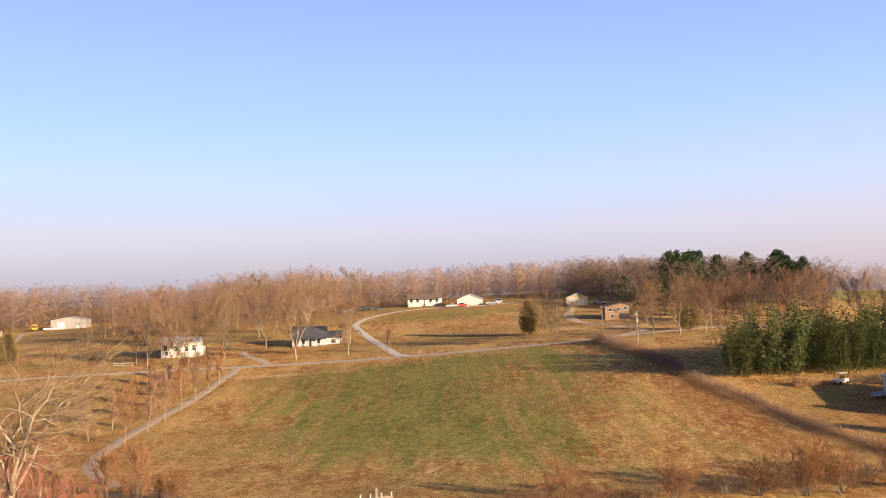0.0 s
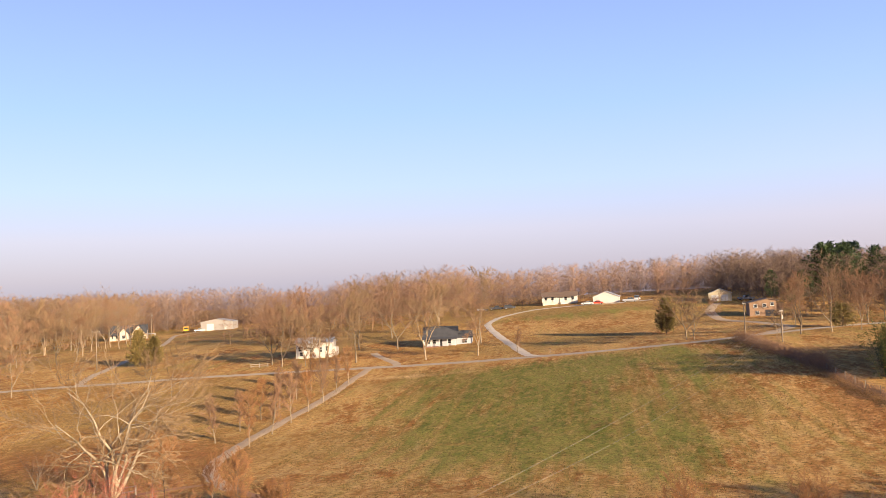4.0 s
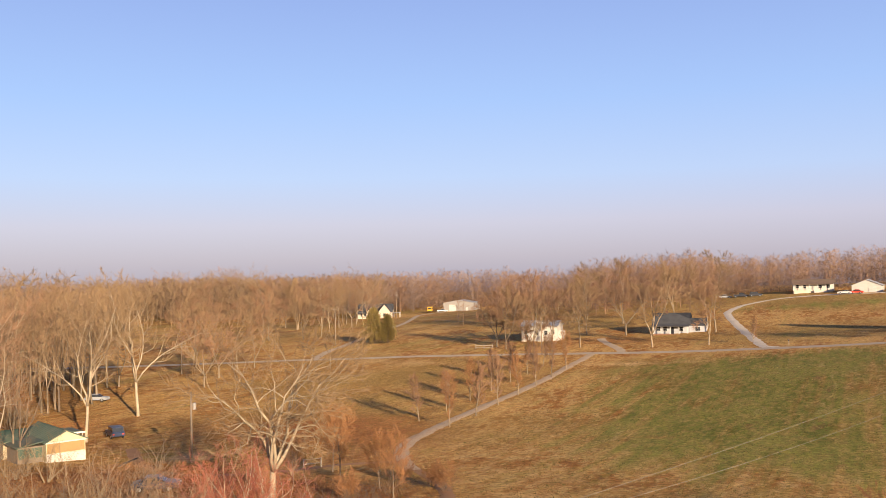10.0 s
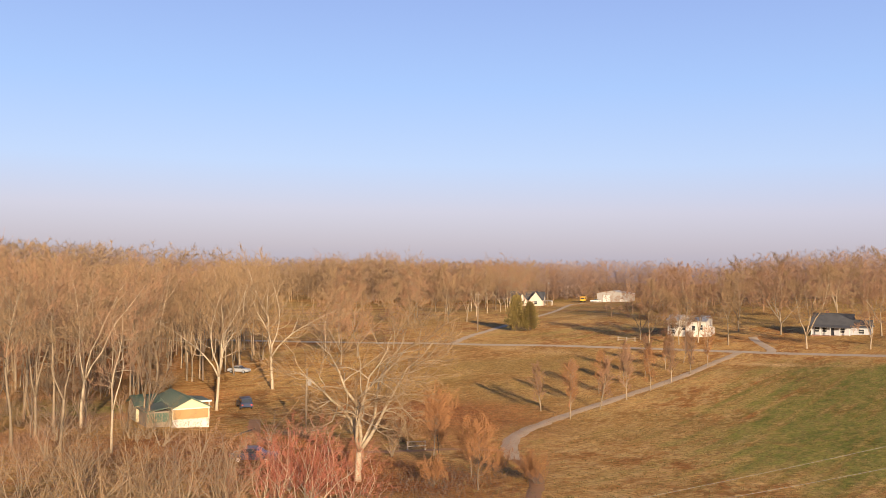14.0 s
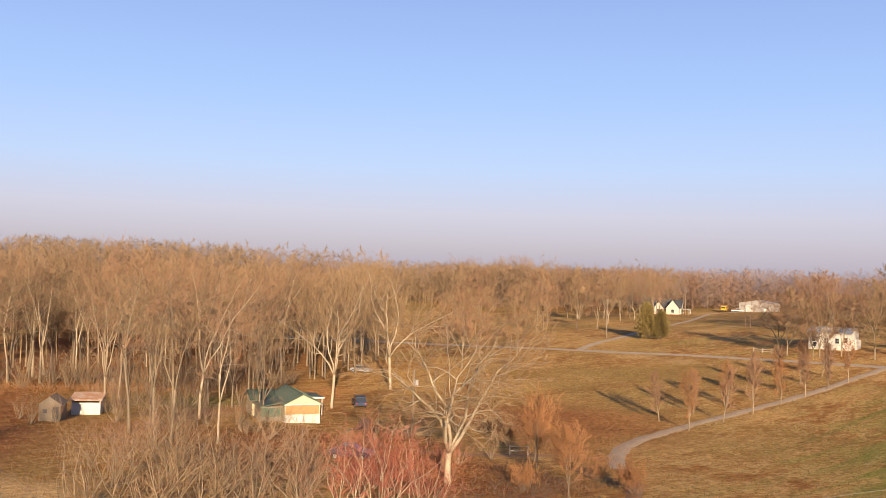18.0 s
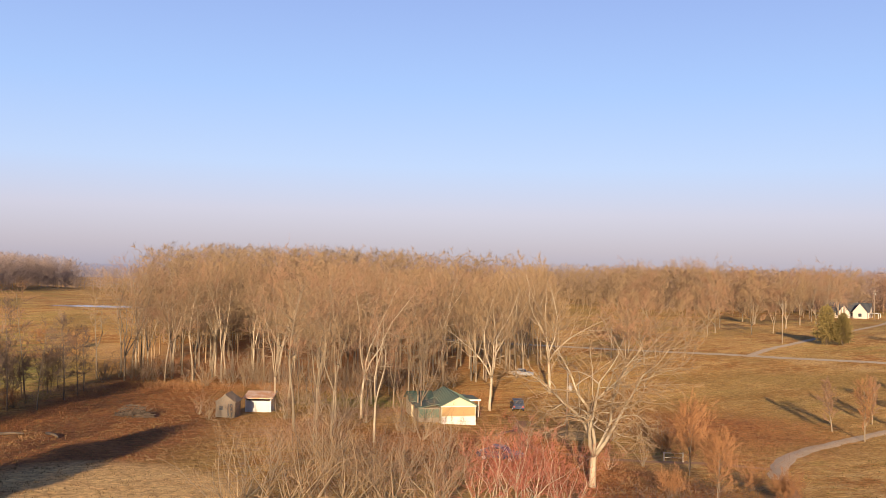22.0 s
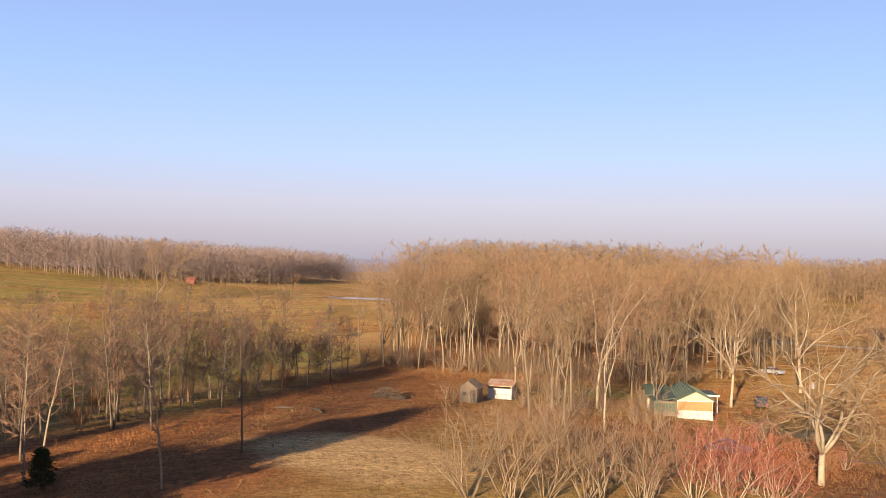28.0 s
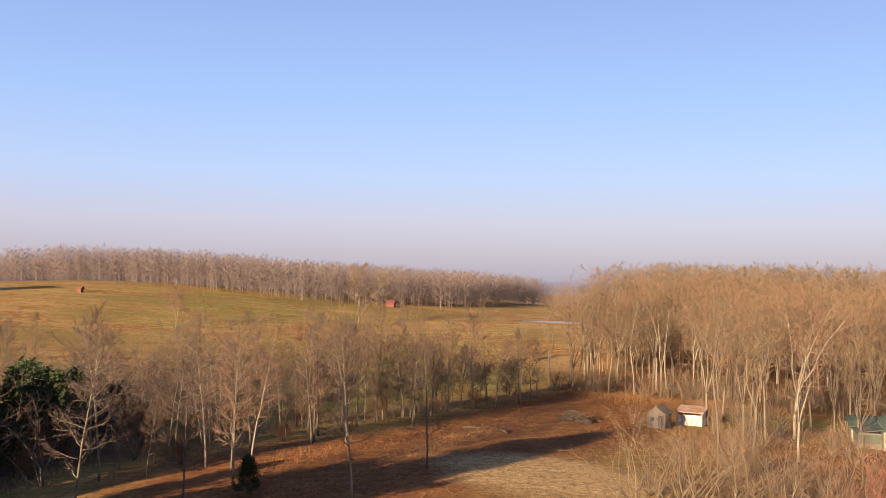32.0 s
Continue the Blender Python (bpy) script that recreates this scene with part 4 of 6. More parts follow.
# more pines added out of view, to darken the hollow
for k, (x, y, s) in enumerate([(-47, -19, 0.6), (-51, -25, 0.65), (-57, -26, 0.6), (-63, -24, 0.55), (-68, -22, 0.5), (-70, -31, 0.6), (-76, -29, 0.55), (-82, -33, 0.6), (-60, -35, 0.7), (-45, -29, 0.65), (-40, -25, 0.6), (-36, -35, 0.7), (-66, -38, 0.65), (-75, -40, 0.65), (-54, -33, 0.7), (-88, -42, 0.65), (-80, -46, 0.7), (-31, -18, 0.55), (-43, -11, 0.4), (-95, -50, 0.65)]):
    plant_tree(M_PINE[k % 4], x, y, s, k * 73, "unseen pine added to shade the hollow", category="pine", group="shade pines", name="pine_tree")

for k in range(46):
    u = R.random()
    x = -64 - 98 * u + R.gauss(0, 5)
    y = -2 + 52 * u + R.gauss(0, 4)
    plant_tree(M_THIN[k % 3], x, y, R.uniform(0.6, 1.0), k * 57, "thin crooked bare tree along the creek", group="slim trees by the creek")
for k in range(70):
    u = R.random()
    x, y = (-160 + 32 * u + R.gauss(0, 4), 52 + 64 * u + R.gauss(0, 3))
    plant_tree((M_BUSH_P + M_BUSH_T)[k % 4], x, y, R.uniform(0.35, 0.75), k * 29, "bare understorey sapling at the edge of the wood", "sapling", "understorey saplings", name="sapling")

for k in range(34):
    u = R.random()
    x, y = -60 - 96 * u + R.gauss(0, 6), -12 + 56 * u + R.gauss(0, 6)
    plant_tree((M_THIN[0], M_BUSH_O[0], M_THIN[2], M_BROWN[1])[k % 4], x, y, R.uniform(0.35, 0.6), k * 43, "brown bare thicket in the shaded hollow", "thicket", "thicket in the hollow", name="thicket")

# brown understorey round the sheds and the green-roofed house
for k in range(38):
    x, y = R.uniform(-128, -84), R.uniform(64, 112)
    a = math.degrees(math.atan2(y - 25, 22 - x))
    if y < 50 + 0.5 * (-84 - x) or 29 < a < 34.5 or 14 < a < 18.5:
        continue
    plant_tree((M_BUSH_P[0], M_FOREST[3], M_BUSH_T[1], M_FOREST[1])[k % 4], x, y, R.uniform(0.4, 0.62), k * 77, "pinkish bare sapling at the foot of the wood", "sapling", "saplings at the foot of the wood", name="sapling")

# ---- woods ----
def in_poly(x, y, poly):
    c = False
    for (x0, y0), (x1, y1) in zip(poly, poly[1:] + poly[:1]):
        if (y0 > y) != (y1 > y) and x < (x1 - x0) * (y - y0) / (y1 - y0) + x0:
            c = not c
    return c


def scatter(poly, gap, rng, count=10 ** 6):
    xs, ys = [p[0] for p in poly], [p[1] for p in poly]
    out, y = [], min(ys)
    while y < max(ys):
        x = min(xs)
        while x < max(xs):
            px, py = x + rng.uniform(-0.45, 0.45) * gap, y + rng.uniform(-0.45, 0.45) * gap
            if in_poly(px, py, poly):
                out.append((px, py))
            x += gap
        y += gap
    return out[:count]


FOREST = [(-162, 50), (-153, 70), (-140, 90), (-126, 110), (-130, 128), (-142, 150), (-158, 165), (-215, 190), (-300, 190), (-350, 150), (-340, 110), (-250, 80), (-190, 62)]
near_f, far_f = [], []
for x, y in scatter(FOREST, 6.2, R):
    (near_f if x > -182 else far_f).append((x, y))
for k, (x, y) in enumerate(near_f):
    plant_tree(M_FOREST[k % 6], x, y, R.uniform(0.76, 1.04), R.uniform(0, 360), "tall slender bare hardwood in the wood", group="trees of the wood")


def simple_tree(seed, height, spread, limbs=9, fine=7, base=0.35, w=0.05):
    """A light bare tree for distant woods: trunk, limbs and twigs as spikes."""
    rng = random.Random(seed)
    t = Twigs()
    t.spike(Vector((0, 0, -0.5)), Vector((rng.gauss(0, 0.4), rng.gauss(0, 0.4), height)), height * 0.007)
    for i in range(limbs):
        u = base + (0.93 - base) * (i + rng.random()) / limbs
        f = i * 2.4 + rng.uniform(-0.4, 0.4)
        d = Vector((math.cos(f), math.sin(f), rng.uniform(0.15, 0.9))).normalized()
        ln = height * spread * (1.0 - 0.72 * u) * min(1.0, 0.35 + 2.0 * u) * rng.uniform(0.8, 1.2)
        o = Vector((0, 0, u * height))
        e = o + d * ln
        t.spike(o, e, 0.07)
        for j in range(fine):
            q = o.lerp(e, rng.uniform(0.3, 1))
            t.spike(q, q + rand_dir(rng, d, rng.uniform(0.4, 1.3)) * (0.5 + ln * rng.uniform(0.22, 0.45)), w)
    return np.array([tuple(p) for p in t.v], np.float32), np.array(t.t, np.int32)


def woodland(name, places, models, mat, lo, hi, label, sink=0.0):
    rng = random.Random(len(places))
    vs, ts, k = [], [], 0
    for x, y in places:
        v, t = rng.choice(models)
        a, s = rng.uniform(0, 6.28), rng.uniform(lo, hi)
        c, n = math.cos(a) * s, math.sin(a) * s
        p = on_land(x, y, -sink)
        w = np.stack([v[:, 0] * c - v[:, 1] * n + p.x, v[:, 0] * n + v[:, 1] * c + p.y, v[:, 2] * s + p.z], -1)
        vs.append(w), ts.append(t + k)
        k += len(v)
    return tagged(new(name, quick_mesh(name, np.concatenate(vs), np.concatenate(ts), mat)), label, "woods", kind="stuff")


S_TREES = [simple_tree(300 + i, 23, 0.30, 19, 13, 0.15, 0.042) for i in range(5)]
F_TREES = [simple_tree(320 + i, 20, 0.42, 14, 9, 0.03, 0.06) for i in range(5)]
N_TREES = [simple_tree(340 + i, 20, 0.46, 21, 13, 0.03, 0.048) for i in range(6)]
THICKET = [(-70, -12), (-95, -3), (-120, 8), (-148, 4), (-172, -38), (-130, -62), (-90, -38)]
woodland("thicket_woods", scatter(THICKET, 3.8, R), F_TREES, TWIG_DARK, 0.28, 0.5, "dense dark brown thicket in the shaded hollow")
woodland("woodland", far_f, S_TREES, TWIG_TAN, 0.95, 1.2, "dense bare tan hardwood forest behind the shed")
BELT_N = [(-330, 365), (-245, 470), (-232, 520), (-150, 505), (-110, 452), (-70, 440), (-45, 425), (-30, 440), (10, 450), (50, 420), (75, 400), (100, 410), (180, 470), (180, 530), (60, 530), (-100, 545), (-330, 590), (-520, 500)]
pn = scatter(BELT_N, 7.2, R)
west, east = [p for p in pn if p[0] < -60], [p for p in pn if p[0] >= -60]
woodland("woodland", west[::2], N_TREES, TWIG_PINK, 0.75, 1.1, "pinkish-brown bare woods behind the houses")
# alternate trees take the twig colour that has haze mixed in
woodland("woodland", west[1::2], N_TREES, TWIG_HAZED, 0.7, 1.1, "bare woods behind the houses, paled by painted haze")
woodland("woodland", east[::2], N_TREES, TWIG_PINK, 0.5, 0.85, "pinkish-brown bare woods behind the hilltop house")
woodland("woodland", east[1::2], N_TREES, TWIG_HAZED, 0.5, 0.85, "bare woods behind the hilltop house, paled by painted haze")
UNDER_N = [(-330, 365), (-245, 470), (-232, 520), (-150, 505), (-110, 452), (-70, 440), (-45, 425), (-30, 440), (10, 450), (50, 420), (75, 400), (100, 410), (180, 470), (180, 500), (100, 440), (50, 450), (10, 480), (-45, 455), (-110, 482), (-150, 535), (-250, 550), (-350, 400)]
woodland("woodland", scatter(UNDER_N, 4.5, R), F_TREES, TWIG_DARK, 0.2, 0.42, "low brown understorey along the edge of the woods")
BACK_N = [(-80, 402), (-40, 399), (-20, 400), (20, 399), (62, 396), (66, 410), (20, 418), (-40, 418), (-86, 428)]
woodland("woodland", scatter(BACK_N, 3.0, R), F_TREES, TWIG_DARK, 0.14, 0.34, "brown understorey close behind the hilltop house")
woodland("woodland", scatter(BACK_N, 6.5, R), N_TREES, TWIG_PINK, 0.5, 0.78, "pinkish bare trees close behind the hilltop house")
BELT_Y = [(-128, 330), (-105, 350), (-60, 345), (-40, 355), (-38, 420), (-112, 448), (-150, 420), (-140, 330)]
woodland("woodland", scatter(BELT_Y, 7.5, R), S_TREES, TWIG_PINK, 0.5, 0.8, "bare grove behind the dark-roofed house")
BELT_W = [(-330, 350), (-300, 335), (-285, 345), (-262, 400), (-280, 470), (-420, 520), (-520, 420), (-420, 340)]
woodland("woodland", scatter(BELT_W, 9.0, R), F_TREES, TWIG_TAN, 0.9, 1.2, "grey bare woods beyond the pasture")
BELT_E = [(70, 330), (90, 338), (150, 335), (174, 375), (172, 430), (150, 430), (60, 410)]
woodland("woodland", scatter(BELT_E, 6.0, R), N_TREES, TWIG_DARK, 0.55, 0.9, "brown bare woods among the pines")
CREST = [(62, 392), (90, 404), (130, 402), (172, 405), (176, 440), (120, 432), (66, 420)]
RIDGE_E = [(190, 590), (260, 560), (340, 540), (460, 640), (330, 720), (190, 660)]
woodland("woodland", scatter(RIDGE_E, 9, R), F_TREES, TWIG_HAZED, 0.6, 0.95, "hazy bare woods beyond the far green field")
woodland("woodland", scatter(CREST, 5.0, R), N_TREES, TWIG_DARK, 0.5, 0.85, "dense brown bare woods along the rise")
BELT_H = [(-470, 45), (-440, 10), (-410, -30), (-425, -90), (-445, -160), (-470, -300), (-560, -340), (-640, -200), (-660, 100), (-640, 110), (-570, 85), (-520, 60)]
EDGE_H = [(-600, 96), (-520, 60), (-478, 42), (-445, 8), (-412, -35), (-430, -95), (-450, -165), (-475, -300), (-500, -300), (-475, -160), (-455, -90), (-440, -30), (-480, 20), (-520, 45), (-600, 80)]
# hilltop and valley woods: distance haze comes from the twig colour
woodland("woodland", scatter(EDGE_H, 5.2, R), S_TREES, TWIG_HAZED, 0.62, 0.86, "haze-coloured bare trees along the edge of the hilltop wood")
woodland("woodland", scatter(BELT_H, 8.5, R), N_TREES, TWIG_HAZED, 0.75, 0.98, "haze-coloured grey-brown bare woods behind the grassy hill")
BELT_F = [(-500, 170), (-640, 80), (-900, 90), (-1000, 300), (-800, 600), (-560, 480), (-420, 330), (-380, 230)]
woodland("woodland", scatter(BELT_F, 17, R), F_TREES, TWIG_HAZED, 0.8, 1.0, "hazy bare woods in the far valley")

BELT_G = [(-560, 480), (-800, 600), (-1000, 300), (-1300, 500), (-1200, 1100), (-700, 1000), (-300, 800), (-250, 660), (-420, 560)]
woodland("woodland", scatter(BELT_G, 22, R), F_TREES, TWIG_HAZED, 0.9, 1.3, "hazy bare woods on the far north-western rise")
for k in range(34):
    x, y = R.uniform(-385, -300), R.uniform(372, 440)
    if y < 372 + 0.2 * (-300 - x):
        continue
    plant_tree(M_FOREST[k % 6], x, y, R.uniform(0.9, 1.15), k * 39, "tall bare hardwood in a pasture grove", group="trees of the pasture grove")
for k, (x, y) in enumerate([(-212, 366), (-222, 372), (-234, 380), (-240, 396), (-252, 408), (-228, 392), (-214, 384), (-246, 424), (-262, 420), (-205, 372), (-198, 350), (-226, 356)]):
    plant_tree(M_FOREST[k % 6], x, y, R.uniform(0.8, 1.05), k * 71, "tall bare hardwood behind the white cottage", group="trees behind the cottage")


# ---- building materials ----
SIDING = material("white_siding", (0.46, 0.44, 0.41), (0.36, 0.34, 0.31), rough=0.6, scale=0.5, fine=9, mix=0.5)
CREAM = material("cream_siding", (0.44, 0.38, 0.26), (0.35, 0.29, 0.19), rough=0.6, scale=0.5, fine=9, mix=0.5)
BLUEGREY = material("pale_blue_grey_siding", (0.34, 0.35, 0.38), (0.27, 0.28, 0.31), rough=0.6, scale=0.5, fine=9, mix=0.5)
PINKISH = material("pinkish_cream_siding", (0.46, 0.38, 0.32), (0.37, 0.30, 0.25), rough=0.6, scale=0.5, fine=9, mix=0.5)
TRIM = material("white_trim", (0.47, 0.46, 0.44), (0.38, 0.37, 0.35), rough=0.5, scale=2)
GLASS = material("dark_window_glass", (0.035, 0.04, 0.05), (0.02, 0.022, 0.028), rough=0.12, scale=1, spec=0.6)
SHINGLE = material("charcoal_shingles", (0.060, 0.062, 0.070), (0.035, 0.036, 0.042), rough=0.9, scale=0.6, fine=14, bump=0.3)
SHINGLE_BR = material("brown_shingles", (0.16, 0.11, 0.08), (0.10, 0.07, 0.05), rough=0.9, scale=0.6, fine=14, bump=0.3)
TIN = material("galvanised_roof", (0.36, 0.36, 0.36), (0.28, 0.27, 0.26), rough=0.5, metal=0.3, scale=0.4, fine=12)
TIN_GREEN = material("green_metal_roof", (0.034, 0.066, 0.050), (0.115, 0.125, 0.088), rough=0.5, scale=0.35, fine=10, mix=0.7)
RUST = material("rusty_tin", (0.42, 0.20, 0.09), (0.55, 0.47, 0.40), rough=0.7, scale=0.8, fine=5, mix=0.9)
METAL_WALL = material("grey_metal_wall", (0.27, 0.25, 0.235), (0.22, 0.20, 0.185), rough=0.5, scale=0.3)
BOARD = material("tan_board", (0.30, 0.19, 0.085), (0.24, 0.145, 0.06), rough=0.8, scale=0.6, fine=9)
SHEDWOOD = material("dark_weathered_planks", (0.19, 0.155, 0.125), (0.11, 0.09, 0.07), rough=0.9, scale=0.9, fine=9, bump=0.4)
GREYWOOD = material("weathered_grey_wood", (0.34, 0.29, 0.24), (0.22, 0.18, 0.145), rough=0.9, scale=0.9, fine=9, bump=0.4)
BRICK_RED = material("red_brown_brick", (0.22, 0.115, 0.075), (0.15, 0.08, 0.055), rough=0.9, scale=1.5, fine=8, bump=0.2)
BRICK_TAN = material("tan_brown_brick", (0.24, 0.155, 0.10), (0.16, 0.10, 0.07), rough=0.9, scale=1.5, fine=8, bump=0.2)
DEADWOOD = material("dead_brush", (0.095, 0.068, 0.050), (0.055, 0.040, 0.030), rough=0.95, scale=2, fine=6, island=0.3)
POLE = material("pole_wood", (0.22, 0.172, 0.128), (0.14, 0.11, 0.084), rough=0.9, scale=2, fine=8)
WIRE = material("cable", (0.22, 0.195, 0.165), rough=0.5, scale=2)
TYRE = material("black_rubber", (0.02, 0.02, 0.02), rough=0.9, scale=4)
CHROME = material("bare_aluminium", (0.62, 0.63, 0.65), rough=0.3, metal=0.8, scale=2)
RED = material("red_paint", (0.45, 0.05, 0.03), (0.36, 0.04, 0.025), rough=0.4, scale=1)
BARN_RED = material("red_barn_boards", (0.19, 0.065, 0.045), (0.14, 0.05, 0.038), rough=0.8, scale=1)
YELLOW = material("bus_yellow", (0.62, 0.34, 0.03), (0.52, 0.28, 0.03), rough=0.4, scale=1)
PAINTS = {"white": material("white_car_paint", (0.50, 0.50, 0.50), (0.44, 0.43, 0.42), rough=0.3, scale=1, spec=0.5), "red": RED, "yellow": YELLOW,
          "dark": material("dark_car_paint", (0.03, 0.032, 0.04), (0.05, 0.05, 0.055), rough=0.3, scale=1, spec=0.5),
          "blue": material("blue_car_paint", (0.014, 0.026, 0.065), (0.02, 0.03, 0.055), rough=0.3, scale=1, spec=0.5),
          "grey": material("grey_car_paint", (0.27, 0.28, 0.30), (0.22, 0.22, 0.24), rough=0.3, scale=1, spec=0.5)}
WATER = material("pond_water", (0.05, 0.055, 0.06), (0.035, 0.04, 0.042), rough=0.06, scale=0.3, spec=0.6)


# ---- buildings ----
def window(parent, face, u, z, w=1.0, h=1.3, L=0, D=0, name="window"):
    """A framed pane on the front (y=0), back, left (x=0) or right wall; u runs along the wall."""
    m = {"front": pose(u, 0, z), "back": pose(u, D, z, 0, 0, 180), "left": pose(0, u, z, 0, 0, -90), "right": pose(L, u, z, 0, 0, 90)}[face]
    f = Shape()
    for b in ((-w / 2 - 0.1, -0.12, -h / 2 - 0.1, -w / 2, 0.05, h / 2 + 0.1), (w / 2, -0.12, -h / 2 - 0.1, w / 2 + 0.1, 0.05, h / 2 + 0.1), (-w / 2, -0.12, h / 2, w / 2, 0.05, h / 2 + 0.1), (-w / 2, -0.12, -h / 2 - 0.1, w / 2, 0.05, -h / 2), (-w / 2, -0.10, -0.03, w / 2, 0.03, 0.03)):
        f.box(*b)
    fr = part(name, f, TRIM, parent, "white framed window" if name == "window" else "", at=m)
    part("pane", Shape().box(-w / 2, -0.07, -h / 2, w / 2, 0.04, h / 2), GLASS, fr, "dark glass pane")
    part("sill", Shape().box(-w / 2 - 0.14, -0.18, -h / 2 - 0.17, w / 2 + 0.14, 0.0, -h / 2 - 0.1), TRIM, fr)
    return fr


def door(parent, u, z0=0.3, w=1.0, h=2.05, mat=None, name="door", label="panelled house door", front=True):
    s = Shape().box(u - w / 2, -0.08, z0, u + w / 2, 0.04, z0 + h)
    d = part(name, s, mat or TRIM, parent, label)
    rows = 4 if w > 2 else 2
    for i in range(rows):
        a = z0 + 0.12 + i * (h - 0.2) / rows
        part("panel", Shape().box(u - w / 2 + 0.12, -0.105, a, u + w / 2 - 0.12, -0.08, a + (h - 0.2) / rows - 0.12), mat or TRIM, d)
    part("handle", Shape().box(u + w * 0.32, -0.16, z0 + 0.98, u + w * 0.32 + 0.12, -0.105, z0 + 1.06), CHROME, d, "metal handle")
    return d


def gable_roof(parent, L, D, H, rise, mat, over=0.45, t=0.16, label="", name="roof", x0=0.0, y0=0.0, ridge="x"):
    """Two sloping slabs that meet at a ridge, with eaves; the ridge runs along x or along y."""
    half = (D if ridge == "x" else L) / 2
    k = rise / half
    rf = part(name, roof_shape(L, D, H, rise, over, t, x0, y0, ridge), mat, parent, label)
    if ridge == "x":
        cap = Shape().along_x([(y0 + half - 0.18, H + rise + t - 0.03), (y0 + half, H + rise + t + 0.07), (y0 + half + 0.18, H + rise + t - 0.03)], x0 - over, x0 + L + over)
    else:
        cap = Shape().along_y([(x0 + half - 0.18, H + rise + t - 0.03), (x0 + half, H + rise + t + 0.07), (x0 + half + 0.18, H + rise + t - 0.03)], y0 - over, y0 + D + over)
    part("ridge_cap", cap, mat, rf)
    return rf


def roof_shape(L, D, H, rise, over, t, x0, y0, ridge):
    if ridge == "x":
        k = rise / (D / 2)
        yz = [(y0 - over, H - over * k), (y0 + D / 2, H + rise), (y0 + D + over, H - over * k), (y0 + D + over, H - over * k + t), (y0 + D / 2, H + rise + t), (y0 - over, H - over * k + t)]
        return Shape().along_x(yz, x0 - over, x0 + L + over)
    k = rise / (L / 2)
    xz = [(x0 - over, H - over * k), (x0 + L / 2, H + rise), (x0 + L + over, H - over * k), (x0 + L + over, H - over * k + t), (x0 + L / 2, H + rise + t), (x0 - over, H - over * k + t)]
    return Shape().along_y(xz, y0 - over, y0 + D + over)


def walls(parent, L, D, H, rise, mat, z0=0.0, x0=0.0, y0=0.0, ridge="x", label="", name="wall"):
    """The closed body of a gabled block."""
    if ridge == "x":
        s = Shape().along_x([(y0, z0), (y0 + D, z0), (y0 + D, H), (y0 + D / 2, H + rise), (y0, H)], x0, x0 + L)
    else:
        s = Shape().along_y([(x0, z0), (x0 + L, z0), (x0 + L, H), (x0 + L / 2, H + rise), (x0, H)], y0, y0 + D)
    return part(name, s, mat, parent, label)


def clapboards(parent, mat, x0, x1, z0, z1, step=0.32, y=0.0):
    """Lapped boards, each a thin wedge, along the front."""
    wall_group = []
    z = z0
    while z < z1 - 0.05:
        h = min(step, z1 - z)
        wall_group.append(part("board", Shape().along_x([(y - 0.035, z), (y, z), (y, z + h), (y - 0.008, z + h)], x0, x1), mat, parent))
        z += step
    return wall_group


def base_block(parent, L, D, mat, x0=0.0, y0=0.0, top=0.3, label="block foundation"):
    part("foundation", Shape().box(x0 - 0.04, y0 - 0.04, -1.2, x0 + L + 0.04, y0 + D + 0.04, top), mat, parent, label)


def posts(parent, xs, y, z0, z1, mat=None, r=0.09):
    for x in xs:
        part("post", Shape().box(x - r, y - r, z0, x + r, y + r, z1), mat or TRIM, parent)


# white roadside house
h = thing("white_house", spot(-89.2, 274.5, 6), "two-storey white sided house with a pale metal roof", "house")
base_block(h, 10.8, 8, CONCRETE)
walls(h, 10.8, 8, 4.7, 1.2, SIDING, 0.3)
gable_roof(h, 10.8, 8, 4.7, 1.2, TIN, 0.4, label="pale galvanised metal roof")
clapboards(h, SIDING, 0, 10.8, 0.35, 4.65)
for u in (1.3, 4.6, 7.4, 9.5):
    window(h, "front", u, 2.9 if u in (1.3, 9.5) else 2.6, 0.95, 1.35)
window(h, "front", 1.6, 1.4, 0.9, 1.1)
window(h, "right", 2.4, 2.2, 0.9, 1.3, 10.8, 8)
window(h, "right", 5.6, 2.2, 0.9, 1.3, 10.8, 8)
door(h, 5.9, 0.3, 0.95, 1.9)
part("lean_to", Shape().along_x([(2.0, -0.6), (7.0, -0.6), (7.0, 2.9), (2.0, 3.2)], 10.82, 11.7), SIDING, h, "white lean-to with a shed roof")
part("step", Shape().box(5.2, -1.1, -0.6, 6.6, -0.1, 0.25), CONCRETE, h)

# dark-roofed house with a porch
h = thing("porch_house", spot(-48.3, 288.0, 4), "low white house with a steep charcoal roof and front porch", "house")
base_block(h, 10, 8, BRICK_RED)
walls(h, 10, 8, 2.9, 3.0, BLUEGREY, 0.3)
clapboards(h, BLUEGREY, 0, 10, 0.35, 2.85)
gable_roof(h, 10, 8, 2.9, 3.0, SHINGLE, 0.4, 0.2, "steep charcoal shingle roof")
porch = part("porch_roof", Shape().along_x([(-2.3, 2.45), (-0.3, 2.95), (-0.3, 3.1), (-2.3, 2.6)], -0.3, 10.3), SHINGLE, h)
part("porch_floor", Shape().box(0, -2.0, -0.9, 10, -0.05, 0.25), BRICK_RED, h, "red-brown porch base")
posts(h, [0.2, 2.6, 5.0, 7.4, 9.8], -1.85, 0.25, 2.5)
part("porch_beam", Shape().box(0, -1.95, 2.4, 10, -1.78, 2.58), TRIM, h)
for u in (1.4, 3.3, 7.8):
    window(h, "front", u, 1.7, 1.1, 1.2)
